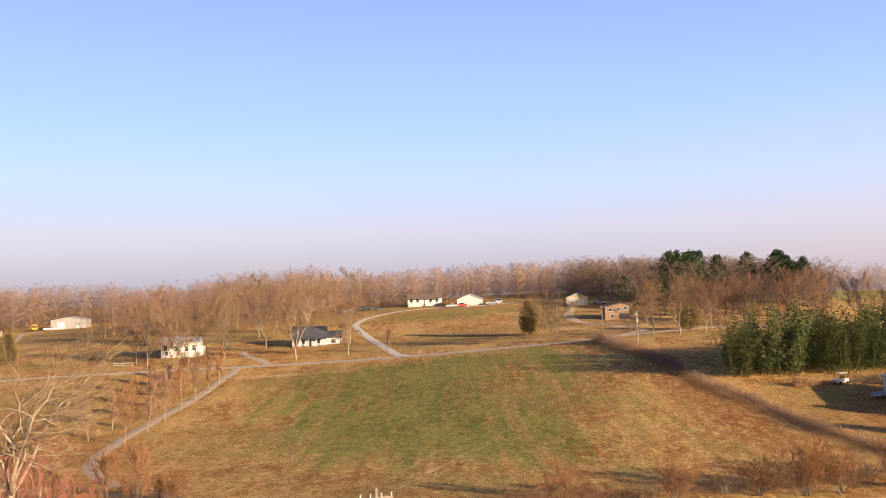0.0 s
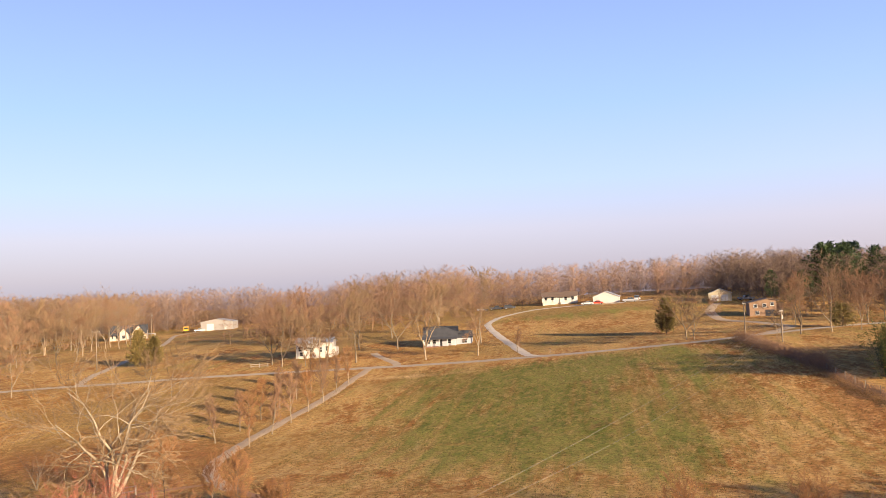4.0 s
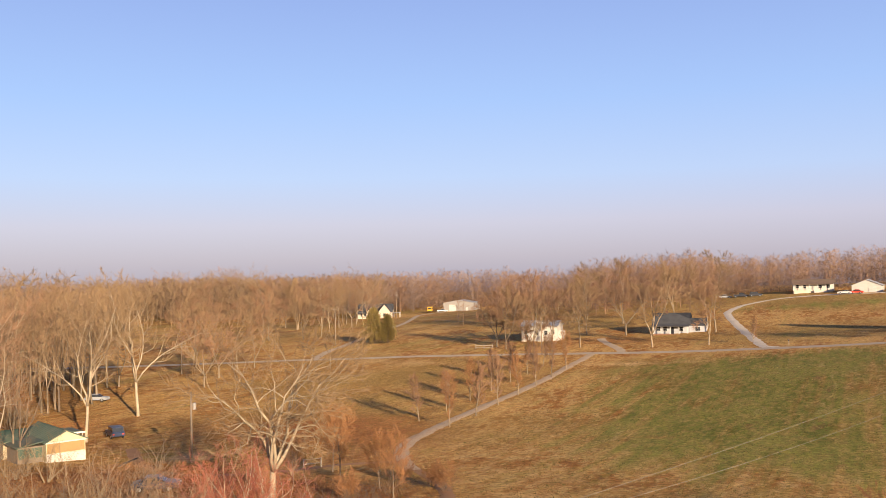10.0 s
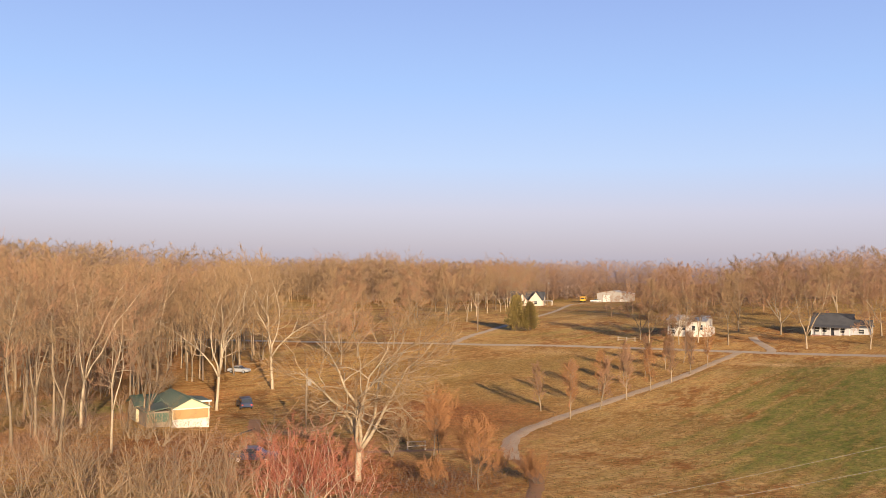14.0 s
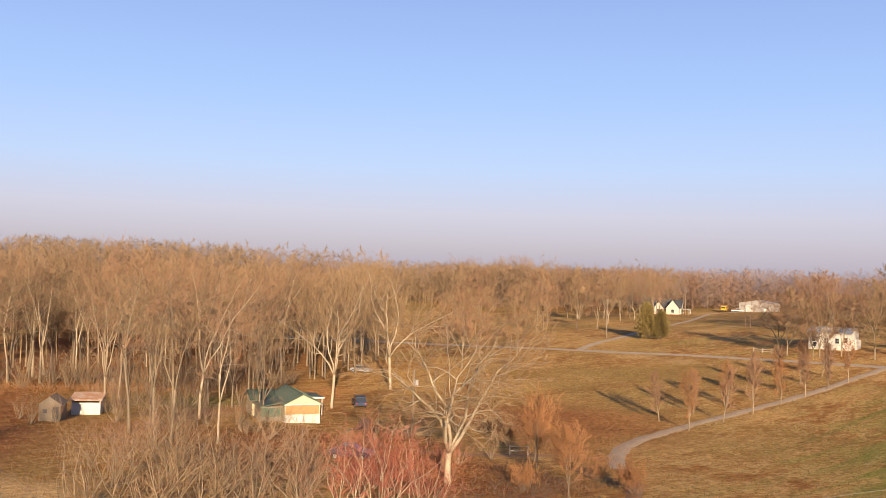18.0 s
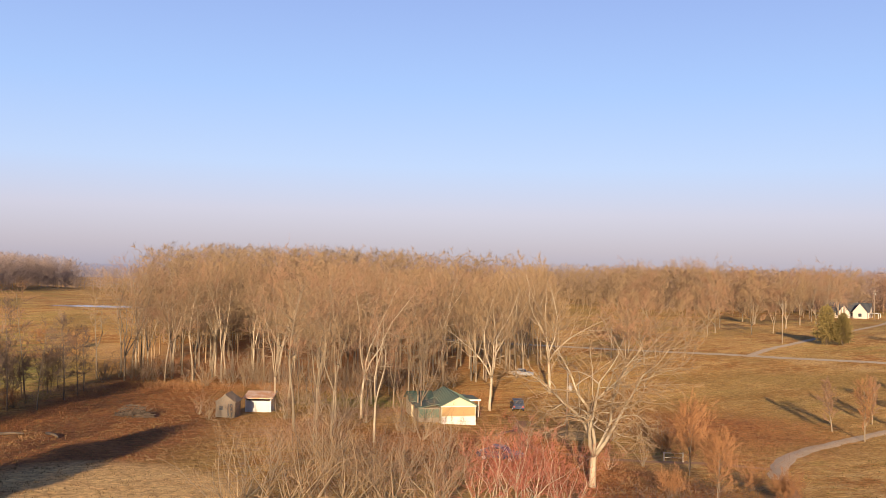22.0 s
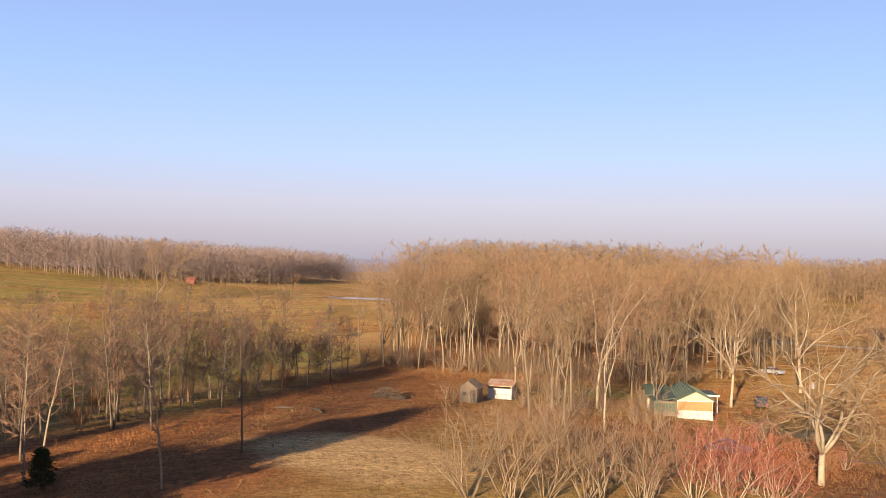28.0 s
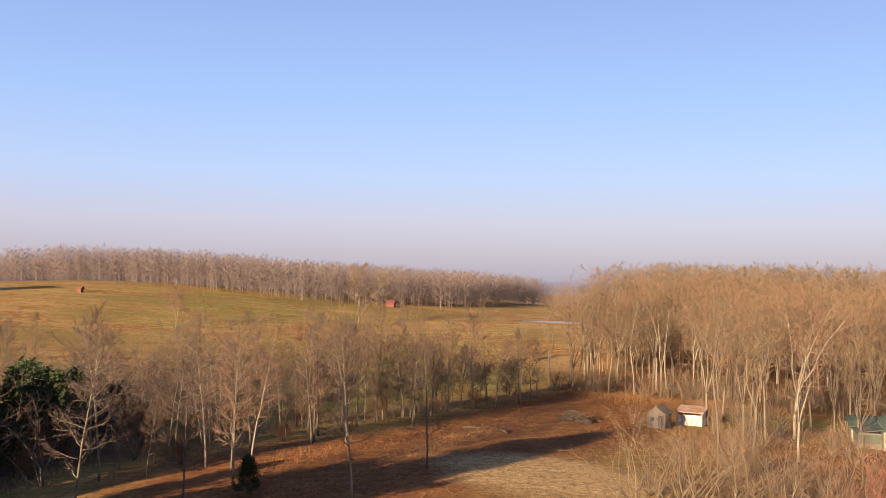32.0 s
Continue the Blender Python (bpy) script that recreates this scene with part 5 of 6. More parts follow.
door(h, 5.2, 0.3, 1.0, 2.05, PAINTS["dark"], label="dark front door")
base_block(h, 4.6, 6.5, BRICK_RED, 10.05, 0.8)
walls(h, 4.6, 6.5, 2.7, 1.7, BLUEGREY, 0.3, 10.05, 0.8)
gable_roof(h, 4.6, 6.5, 2.7, 1.7, SHINGLE, 0.3, 0.18, "lower charcoal wing roof", x0=10.05, y0=0.8)
w = window(h, "front", 12.4, 1.6, 1.4, 1.1)
w.matrix_basis = pose(12.4, 0.8, 1.6)
part("chimney", Shape().box(3.0, 4.6, 4.5, 3.7, 5.3, 6.6), BRICK_RED, h, "brick chimney")

# white cottage with steep gables
h = thing("cottage", spot(-243.0, 417, 24), "cream cottage with steep dark gables beyond the cedar", "house")
base_block(h, 17, 9, CONCRETE)
walls(h, 17, 9, 3.4, 3.6, PINKISH, 0.3)
gable_roof(h, 17, 9, 3.4, 3.6, SHINGLE, 0.4, 0.2, "dark grey shingle roof")
for gx0, gw, gd in ((10.6, 6.0, 3.2), (4.6, 4.2, 1.6)):
    walls(h, gw, gd + 2.5, 3.4, gw * 0.62, PINKISH, 0.3, gx0, -gd, "y", name="gable_wing")
    gable_roof(h, gw, gd + 5.0, 3.4, gw * 0.62, SHINGLE, 0.3, 0.18, "steep cross gable roof", x0=gx0, y0=-gd, ridge="y")
    f = window(h, "front", gx0 + gw / 2, 1.9, 1.4, 1.5)
    f.matrix_basis = pose(gx0 + gw / 2, -gd, 1.9)
for u in (1.6, 3.4, 9.6):
    window(h, "front", u, 1.9, 0.9, 1.4)
door(h, 9.2 - 0.3, 0.3, 0.95, 2.05)
part("porch_roof", Shape().along_x([(-1.9, 2.5), (-0.1, 3.0), (-0.1, 3.15), (-1.9, 2.65)], -0.2, 4.4), SHINGLE, h)
posts(h, [0.1, 2.2, 4.2], -1.7, 0.0, 2.55)
part("carport_roof", Shape().box(17.2, 1.0, 2.6, 21.0, 7.0, 2.8), TIN, h, "flat metal carport roof")
posts(h, [17.5, 20.8], 1.2, -0.3, 2.6)
posts(h, [17.5, 20.8], 6.8, -0.3, 2.6)

# metal barn
h = thing("metal_barn", spot(-216.6, 473, 12), "wide grey metal barn with a pale low roof", "barn")
base_block(h, 17, 14, CONCRETE, top=0.15)
walls(h, 17, 14, 4.6, 1.5, METAL_WALL, 0.1, ridge="y")
gable_roof(h, 17, 14, 4.6, 1.5, TIN, 0.25, 0.12, "pale metal roof", ridge="y")
for i in range(22):
    u = 0.4 + i * 0.77
    part("wall_rib", Shape().box(u, -0.05, 0.15, u + 0.07, 0, 4.55 + 1.5 * (1 - abs(u - 8.5) / 8.5)), METAL_WALL, h)
door(h, 5.0, 0.15, 3.6, 3.6, TRIM, "overhead_door", "white overhead barn door")
door(h, 13.0, 0.15, 1.0, 2.05, TRIM)

# hilltop house with a long porch
h = thing("hilltop_house", spot(-12.8, 389.5, 2) @ pose(0, 0, 1.0) @ Matrix.Scale(0.86, 4), "long low white house with a brown roof and porch", "house")
part("foundation", Shape().box(-0.04, -0.04, -3.2, 16.54, 8.04, 0.3), CONCRETE, h, "pale block foundation")
walls(h, 16.5, 8, 3.2, 1.4, SIDING, 0.3)
gable_roof(h, 16.5, 8, 3.2, 1.4, SHINGLE_BR, 0.4, 0.18, "brown shingle roof")
part("porch_floor", Shape().box(0.4, -1.9, -3.0, 16.0, -0.05, 0.2), CONCRETE, h)
part("porch_roof", Shape().along_x([(-2.1, 2.7), (-0.3, 3.1), (-0.3, 3.25), (-2.1, 2.85)], 0.2, 16.3), SHINGLE_BR, h)
posts(h, [0.6, 3.7, 6.8, 9.9, 13.0, 15.8], -1.8, 0.2, 2.75)
for u in (1.8, 4.8, 11.0, 14.2):
    window(h, "front", u, 1.8, 1.2, 1.35)
door(h, 8.0, 0.3, 1.0, 2.05)
part("ramp", Shape().along_y([(8.5, 0.2), (16.8, -0.9), (16.8, -3.0), (8.5, -3.0)], -3.2, -2.0), TRIM, h, "white access ramp")

# detached garages
h = thing("garage", spot(9.4, 376.5, -6) @ Matrix.Scale(0.9, 4), "white gabled garage with closed white doors", "garage")
base_block(h, 11, 8.5, CONCRETE, top=0.1)
walls(h, 11, 8.5, 2.9, 2.2, SIDING, 0.1, ridge="y")
gable_roof(h, 11, 8.5, 2.9, 2.2, TIN, 0.35, 0.16, "pale metal roof", ridge="y")
for u in (3.0, 7.4):
    door(h, u, 0.1, 2.8, 2.3, TRIM, "overhead_door", "white overhead garage door")
h = thing("garage", spot(54.0, 357, -10) @ Matrix.Scale(0.88, 4), "cream gabled garage with two white doors beside the wood", "garage")
base_block(h, 9, 8, CONCRETE, top=0.1)
walls(h, 9, 8, 3.2, 1.8, CREAM, 0.1, ridge="y")
gable_roof(h, 9, 8, 3.2, 1.8, TIN, 0.35, 0.16, "pale metal roof", ridge="y")
for u in (2.5, 6.3):
    door(h, u, 0.1, 2.7, 2.5, TRIM, "overhead_door", "white overhead garage door")
window(h, "right", 3.5, 1.8, 0.9, 1.0, 9, 8)

# brick house
h = thing("brick_house", spot(59.5, 302, -4) @ Matrix.Scale(0.86, 4), "two-storey tan brick house with a low brown roof", "house")
part("wall", Shape().along_y([(0, -0.8), (9, -0.8), (9, 5.6), (6.5, 6.0), (0, 4.6)], 0, 9), BRICK_TAN, h)
part("roof", Shape().along_y([(-0.5, 4.55), (6.5, 6.1), (9.7, 5.5), (9.7, 5.72), (6.5, 6.32), (-0.5, 4.77)], -0.6, 9.6), SHINGLE_BR, h, "low brown roof with wide eaves")
part("fascia", Shape().box(9.55, -0.6, 5.3, 9.7, 9.6, 5.55), TRIM, h)
part("entry_wing", Shape().along_y([(9.02, -0.8), (11.6, -0.8), (11.6, 4.2), (9.02, 4.7)], 1.5, 8), BRICK_TAN, h)
part("wing_roof", Shape().along_y([(9.0, 4.75), (12.1, 4.15), (12.1, 4.35), (9.0, 4.95)], 1.0, 8.5), SHINGLE_BR, h)
door(h, 6.8, 0.0, 3.0, 2.2, PAINTS["dark"], "overhead_door", "dark garage door")
for u, z in ((2.0, 3.6), (5.0, 3.8), (7.6, 4.2), (2.6, 1.2)):
    window(h, "front", u, z, 1.1, 1.1)

# green-roofed house under the trees
h = thing("green_roofed_house", spot(-89.4, 90.0, 70) @ Matrix.Scale(0.95, 4), "small cream house with a green metal roof under bare trees", "house")
base_block(h, 5.2, 11, CONCRETE, top=0.2)
walls(h, 5.2, 11, 2.7, 1.25, CREAM, 0.2, ridge="y")
gable_roof(h, 5.2, 11, 2.7, 1.25, TIN_GREEN, 0.4, 0.1, "faded green metal roof", ridge="y")
for i in range(13):
    for side in (0, 1):
        y = 0.0 + i * 0.9
        k = 1.25 / 2.6
        p = [(-0.4, 2.7 - 0.4 * k + 0.10), (2.6, 2.7 + 1.25 + 0.10), (2.6, 2.7 + 1.25 + 0.15), (-0.4, 2.7 - 0.4 * k + 0.15)]
        if side:
            p = [(5.2 - a, b) for a, b in p][::-1]
        part("roof_rib", Shape().along_y(p, y - 0.03, y + 0.03), TIN_GREEN, h)
part("front_panel", Shape().box(0.12, -0.06, 1.15, 5.08, 0, 2.45), BOARD, h, "tan boarded panel across the gable end")
part("skirting", Shape().box(0.0, -0.09, -0.4, 5.2, -0.02, 1.05), SIDING, h, "white lapped skirting")
part("gable_trim", Shape().along_y([(-0.1, 2.46), (2.6, 2.46), (5.3, 2.46), (5.3, 2.62), (2.6, 2.62), (-0.1, 2.62)], -0.07, 0), TRIM, h)
walls(h, 3.2, 4.6, 2.2, 0.0, SHEDWOOD, 0.0, -3.25, 1.2, label="screened side porch", name="side_porch")
part("porch_roof", Shape().along_y([(-3.6, 2.15), (0.1, 2.75), (0.1, 2.88), (-3.6, 2.28)], 0.7, 6.2), TIN_GREEN, h, "green metal porch roof")
for u in (-3.2, -2.15, -1.1):
    part("porch_screen", Shape().box(u, 1.12, 0.7, u + 0.95, 1.17, 2.0), TIN_GREEN, h, "dark green porch screen")
walls(h, 3.3, 4.6, 2.5, 1.0, CREAM, 0.0, -3.4, 7.0, label="rear wing with green roof", name="rear_wing")
gable_roof(h, 3.3, 4.6, 2.5, 1.0, TIN_GREEN, 0.4, 0.1, "faded green metal roof", x0=-3.4, y0=7.0)
part("carport_roof", Shape().along_y([(5.25, 2.6), (7.6, 2.4), (7.6, 2.5), (5.25, 2.72)], 7.0, 12.0), TIN_GREEN, h, "green lean-to carport roof")
part("carport_edge", Shape().box(5.3, 6.85, 2.3, 7.7, 6.98, 2.55), TRIM, h)
posts(h, [7.4], 7.2, -0.3, 2.36, GREYWOOD)
posts(h, [7.4], 11.8, -0.3, 2.36, GREYWOOD)

# sheds in the clearing
h = thing("wooden_shed", spot(-102.0, 58.9, 58), "small weathered grey plank shed", "shed")
walls(h, 2.6, 3.0, 2.1, 0.9, SHEDWOOD, -0.2, ridge="y")
gable_roof(h, 2.6, 3.0, 2.1, 0.9, SHEDWOOD, 0.2, 0.07, "grey board roof", ridge="y")
for i in range(13):
    part("plank", Shape().box(0.02 + i * 0.2, -0.03, -0.1, 0.18 + i * 0.2, 0, 2.05 + 0.85 * (1 - abs(0.1 + i * 0.2 - 1.3) / 1.3)), SHEDWOOD, h)
# shade of the two openings, painted as dark sheets on the solid wall
part("doorway", Shape().box(1.6, -0.05, 0.0, 2.3, -0.03, 1.8), PAINTS["dark"], h, "dark sheet painted as a shaded open doorway")
part("window_hole", Shape().box(0.5, -0.05, 1.0, 1.0, -0.03, 1.5), PAINTS["dark"], h)
h = thing("tin_shed", spot(-108.0, 65.2, 60), "white-sided open shed with a rusty tin roof", "shed")
part("wall", Shape().box(0, 0, 0, 0.12, 3.2, 2.0).box(3.6, 0, 0, 3.72, 3.2, 2.0).box(0.12, 3.08, 0, 3.6, 3.2, 2.2), SIDING, h)
part("front_panel", Shape().box(0.12, 0.0, 0.0, 3.6, 0.1, 1.6), SIDING, h, "white front sheet")
part("roof", Shape().along_x([(-0.4, 1.95), (3.5, 2.5), (3.5, 2.6), (-0.4, 2.05)], -0.3, 4.0), RUST, h, "rust-streaked corrugated roof")
for i in range(15):
    part("roof_rib", Shape().along_x([(-0.4, 2.05), (3.5, 2.6), (3.5, 2.64), (-0.4, 2.09)], -0.25 + i * 0.29, -0.17 + i * 0.29), RUST, h)

# far farm buildings on the hill
def small_house(name, x, y, turn, L, D, H, rise, wall, roof, label, category="house"):
    h = thing(name, spot(x, y, turn), label, category)
    walls(h, L, D, H, rise, wall, -0.8)
    gable_roof(h, L, D, H, rise, roof, 0.4, 0.18)
    if L > 5:
        for u in (L * 0.22, L * 0.78):
            window(h, "front", u, H * 0.55, 1.0, 1.3)
        door(h, L * 0.5, 0.1, 1.0, 2.05)
    return h


small_house("red_house", -424, -2, 78, 3.8, 3.2, 1.9, 1.0, BARN_RED, BARN_RED, "far small red house at the edge of the fields")
small_house("red_hut", -366, -136, 75, 1.7, 1.7, 1.8, 0.8, BARN_RED, BARN_RED, "small bright red hut on the grassy hilltop", "hut")
small_house("dark_barn", -352, -182, 60, 9, 9, 7.5, 3.0, GREYWOOD, TIN, "tall dark barn with a pale roof on the hilltop", "barn")


# ---- vehicles ----
def car(x, y, turn, paint, label, kind="sedan"):
    """A vehicle with its own body, glass, lights and wheels; x along its length."""
    name = {"sedan": "car", "pickup": "pickup_truck", "van": "van", "suv": "car"}[kind]
    c = thing(name, spot(x, y, turn), label, name.replace("_", " "))
    Ln, W = {"sedan": (4.6, 1.8), "suv": (4.7, 1.9), "pickup": (5.6, 1.95), "van": (5.2, 2.0)}[kind]
    prof = {"sedan": [(0.0, 0.35), (Ln, 0.35), (Ln, 0.72), (Ln - 0.1, 0.88), (Ln - 1.15, 0.98), (0.55, 1.0), (0.02, 0.85)],
            "suv": [(0.0, 0.4), (Ln, 0.4), (Ln, 0.85), (Ln - 0.1, 1.0), (Ln - 1.1, 1.08), (0.1, 1.1), (0, 0.9)],
            "pickup": [(0.0, 0.5), (Ln, 0.5), (Ln, 0.95), (Ln - 0.1, 1.1), (Ln - 1.3, 1.18), (0.02, 1.18)],
            "van": [(0.0, 0.4), (Ln, 0.4), (Ln, 0.95), (Ln - 0.5, 1.15), (0.0, 1.15)]}[kind]
    body = part("body", Shape().along_y(prof, -W / 2, W / 2), PAINTS[paint], c)
    cab = {"sedan": [(0.75, 0.99), (Ln - 1.2, 0.97), (Ln - 1.95, 1.42), (1.35, 1.42)], "suv": [(0.12, 1.09), (Ln - 1.15, 1.07), (Ln - 1.75, 1.7), (0.35, 1.7)],
           "pickup": [(2.0, 1.17), (Ln - 1.35, 1.17), (Ln - 1.95, 1.78), (2.25, 1.78)], "van": [(0.02, 1.14), (Ln - 0.5, 1.14), (Ln - 1.3, 2.0), (0.05, 2.0)]}[kind]
    part("cabin_glass", Shape().along_y(cab, -W / 2 + 0.12, W / 2 - 0.12), GLASS, c, "dark tinted windows")
    top = cab[2][1]
    part("roof", Shape().box(cab[3][0] + 0.02, -W / 2 + 0.1, top - 0.02, cab[2][0] - 0.02, W / 2 - 0.1, top + 0.05), PAINTS[paint], c)
    for s in (-1, 1):
        part("headlight", Shape().box(Ln - 0.03, s * W * 0.36 - 0.18, 0.62, Ln + 0.03, s * W * 0.36 + 0.18, 0.78), TRIM, c)
        part("tail_light", Shape().box(-0.03, s * W * 0.38 - 0.14, 0.65, 0.02, s * W * 0.38 + 0.14, 0.85), RED, c)
        for wx in (0.85, Ln - 0.9):
            r = 0.34
            ring = lambda rr, y0, y1: Shape().along_y([(wx + rr * math.cos(a * math.pi / 7), 0.33 + rr * math.sin(a * math.pi / 7)) for a in range(14)], y0, y1)
            y = s * (W / 2 - 0.08)
            wh = part("wheel", ring(r, y - 0.11, y + 0.11), TYRE, c, "black tyre")
            part("rim", ring(r * 0.6, y - 0.12 if s < 0 else y + 0.10, y - 0.10 if s < 0 else y + 0.12), CHROME, wh)
    return c


car(9.5, 372.5, 178, "white", "white car parked before the cream garage", "sedan")
car(13.5, 372.2, 172, "red", "red car parked before the cream garage", "sedan")
car(21.5, 374.0, 5, "grey", "grey pickup parked beside the garage", "pickup")
car(27.5, 377.0, 80, "white", "white van parked beside the garage", "van")
car(-30.0, 389.0, 10, "dark", "dark car parked under trees by the hilltop house", "suv")
car(-36.5, 389.5, 5, "dark", "dark pickup parked under trees", "pickup")
car(-42.5, 391.0, 8, "grey", "grey car parked under trees", "sedan")
car(55.5, 352.5, 78, "white", "white car in front of the garage", "sedan")
car(65.0, 356.0, 12, "grey", "grey pickup parked beside the garage", "pickup")
car(-219.5, 470.0, 20, "white", "white pickup parked beside the metal barn", "pickup")
car(-100.0, 112.5, 150, "blue", "dark blue car parked beside the green-roofed house", "suv")
car(-59.3, 77.2, 35, "blue", "dark blue car half hidden behind bare saplings", "sedan")
car(-141.5, 141.0, 25, "grey", "grey car parked at the edge of the wood", "sedan")



def bus(x, y, turn):
    b = thing("school_bus", spot(x, y, turn), "yellow school bus parked beside the metal barn", "bus")
    part("body", Shape().along_y([(0, 0.6), (7.2, 0.6), (7.2, 2.75), (6.9, 3.0), (0.3, 3.0), (0, 2.75)], -1.2, 1.2), YELLOW, b)
    part("hood", Shape().along_y([(7.2, 0.6), (8.6, 0.6), (8.6, 1.35), (7.2, 1.6)], -1.05, 1.05), YELLOW, b)
    part("windscreen", Shape().box(7.19, -1.05, 1.7, 7.24, 1.05, 2.6), GLASS, b)
    part("bumper", Shape().box(8.58, -1.2, 0.55, 8.75, 1.2, 0.85), TYRE, b)
    for s in (-1, 1):
        for i in range(7):
            part("side_window", Shape().box(0.5 + i * 0.92, s * 1.2 - 0.02, 1.8, 1.25 + i * 0.92, s * 1.2 + 0.02, 2.45), GLASS, b)
        for wx in (1.6, 7.3):
            part("wheel", Shape().along_y([(wx + 0.48 * math.cos(a * math.pi / 7), 0.45 + 0.48 * math.sin(a * math.pi / 7)) for a in range(14)], s * 1.1 - 0.14, s * 1.1 + 0.14), TYRE, b)
    return b


bus(-226.0, 474, -68)


# ---- poles and wires ----
def utility_pole(x, y, height, turn, box=False, arm=True):
    p = thing("utility_pole", spot(x, y, turn), "weathered wooden utility pole" + (" with a grey transformer" if box else " with crossarm"), "utility pole", "utility poles")
    part("pole", Shape().tube([(0, 0, -0.5), (0, 0, height * 0.5), (0, 0, height)], [0.17, 0.145, 0.11], 8), POLE, p, smooth=True)
    if arm:
        part("crossarm", Shape().box(-1.1, -0.06, height - 0.7, 1.1, 0.06, height - 0.56), POLE, p)
        for u in (-1.0, -0.35, 0.35, 1.0):
            part("insulator", Shape().tube([(u, 0, height - 0.56), (u, 0, height - 0.34)], [0.05, 0.035], 6), TRIM, p)
    if box:
        part("transformer", Shape().tube([(0.42, 0, height - 2.3), (0.42, 0, height - 1.4)], [0.24, 0.24], 10), METAL_WALL, p, "grey transformer can")
        part("bracket", Shape().box(0.1, -0.05, height - 1.95, 0.22, 0.05, height - 1.75), METAL_WALL, p)
    return p


def wire(a, b, sag, r=0.022):
    n = 24
    pts = []
    for i in range(n + 1):
        t = i / n
        p = Vector(a).lerp(Vector(b), t)
        p.z -= sag * 4 * t * (1 - t)
        pts.append(p)
    return tagged(new("power_line", Shape().tube(pts, [r] * (n + 1), 4).mesh("power_line", WIRE)), "thin sagging power line over the field", "cable", "power lines")


utility_pole(52.0, 219.9, 7.2, 60, True)
utility_pole(47.6, 243, 8.2, 60)
utility_pole(-152, 257, 12.0, 20)
utility_pole(-74.6, 102.8, 8.6, 30, True, False)
utility_pole(-153.7, 183.6, 8.0, 30)
utility_pole(-222, 424, 13.0, 30, True)
utility_pole(-72, 246, 9.0, 10)
utility_pole(-5.5, 56.0, 6.35, 20)
for u in (-1.0, 1.0):
    wire(on_land(52.0, 219.9, 6.7) + Vector((u * 0.5, u * 0.87, 0)), on_land(-5.5, 56.0, 6.01) + Vector((u * 0.94, u * 0.34, 0)), 2.4 + 0.8 * u, 0.012)
wire(on_land(-74.6, 102.8, 8.3), on_land(-153.7, 183.6, 7.6), 1.0, 0.015)
wire(on_land(-152, 257, 11.4), on_land(-72, 246, 8.4), 1.2, 0.015)
wire(on_land(-152, 257, 11.4), on_land(-222, 424, 12.4), 2.0, 0.015)


# ---- fences, hedgerow and clutter ----
def wire_fence(pts, gap, height, label):
    """Wooden posts with strands of wire along a line of points."""
    f = thing("wire_fence", pose(0, 0, 0), label, "fence")
    tops = []
    for (x0, y0), (x1, y1) in zip(pts, pts[1:]):
        n = max(1, int(math.hypot(x1 - x0, y1 - y0) / gap))
        for i in range(n):
            x, y = x0 + (x1 - x0) * i / n, y0 + (y1 - y0) * i / n
            part("post", Shape().tube([on_land(x, y, -0.3), on_land(x, y, height)], [0.09, 0.075], 6), SHEDWOOD, f)
            tops.append(on_land(x, y))
    for k in range(3):
        z = height * (0.3 + 0.3 * k)
        part("wire", Shape().tube([t + Vector((0, 0, z)) for t in tops], [0.012] * len(tops), 3), WIRE, f)
    return f


wire_fence([(61, 104), (59.3, 113.4), (56.7, 130), (55.2, 147), (52.4, 161), (50.8, 178), (48.9, 195), (46.5, 211), (44.3, 231)], 4.2, 1.4, "leaning wire fence with wooden posts along the hedgerow")


def rail_fence(x, y, turn, panels, label, w=2.4, h=1.25, mat=None):
    f = thing("rail_fence", spot(x, y, turn), label, "fence")
    for i in range(panels + 1):
        part("post", Shape().box(i * w - 0.08, -0.08, -0.4, i * w + 0.08, 0.08, h), mat or GREYWOOD, f)
    for i in range(panels):
        for z in (0.42, 0.95):
            part("rail", Shape().box(i * w + 0.08, -0.04, z - 0.05, (i + 1) * w - 0.08, 0.04, z + 0.05), mat or GREYWOOD, f)
    return f


rail_fence(-55.0, 102.8, 52, 1, "pale wooden rail fence panel by the dirt track", w=2.2, h=1.05, mat=GREYWOOD)
rail_fence(-98.0, 256.5, 10, 2, "low grey wooden rail fence beside the road")

# hedgerow along the field's edge: one tangle of brush
HR = random.Random(21)


def brush_line(name, pts, width, height, per_m, mat, label, lean=0.5, w=0.018):
    """A strip of tangled thin stems along a line."""
    t = Twigs()
    for (x0, y0), (x1, y1) in zip(pts, pts[1:]):
        ln = math.hypot(x1 - x0, y1 - y0)
        for i in range(int(ln * per_m)):
            u, v = HR.random(), HR.gauss(0, 0.4) * width
            x = x0 + (x1 - x0) * u - (y1 - y0) / ln * v
            y = y0 + (y1 - y0) * u + (x1 - x0) / ln * v
            h = height * HR.uniform(0.35, 1.1) * (0.65 + 0.5 * noise.noise((x * 0.15, y * 0.15, 3.0)))
            p = on_land(x, y, -0.05)
            q = p + Vector((HR.gauss(0, lean), HR.gauss(0, lean), 1)) * h
            t.spike(p, q, w)
            for j in range(2):
                o = p.lerp(q, HR.uniform(0.3, 0.9))
                t.spike(o, o + Vector((HR.gauss(0, 0.7), HR.gauss(0, 0.7), HR.uniform(0.1, 0.9))) * h * 0.4, w * 0.7)
    return tagged(new(name, t.mesh(name, mat)), label, "brush", kind="stuff")


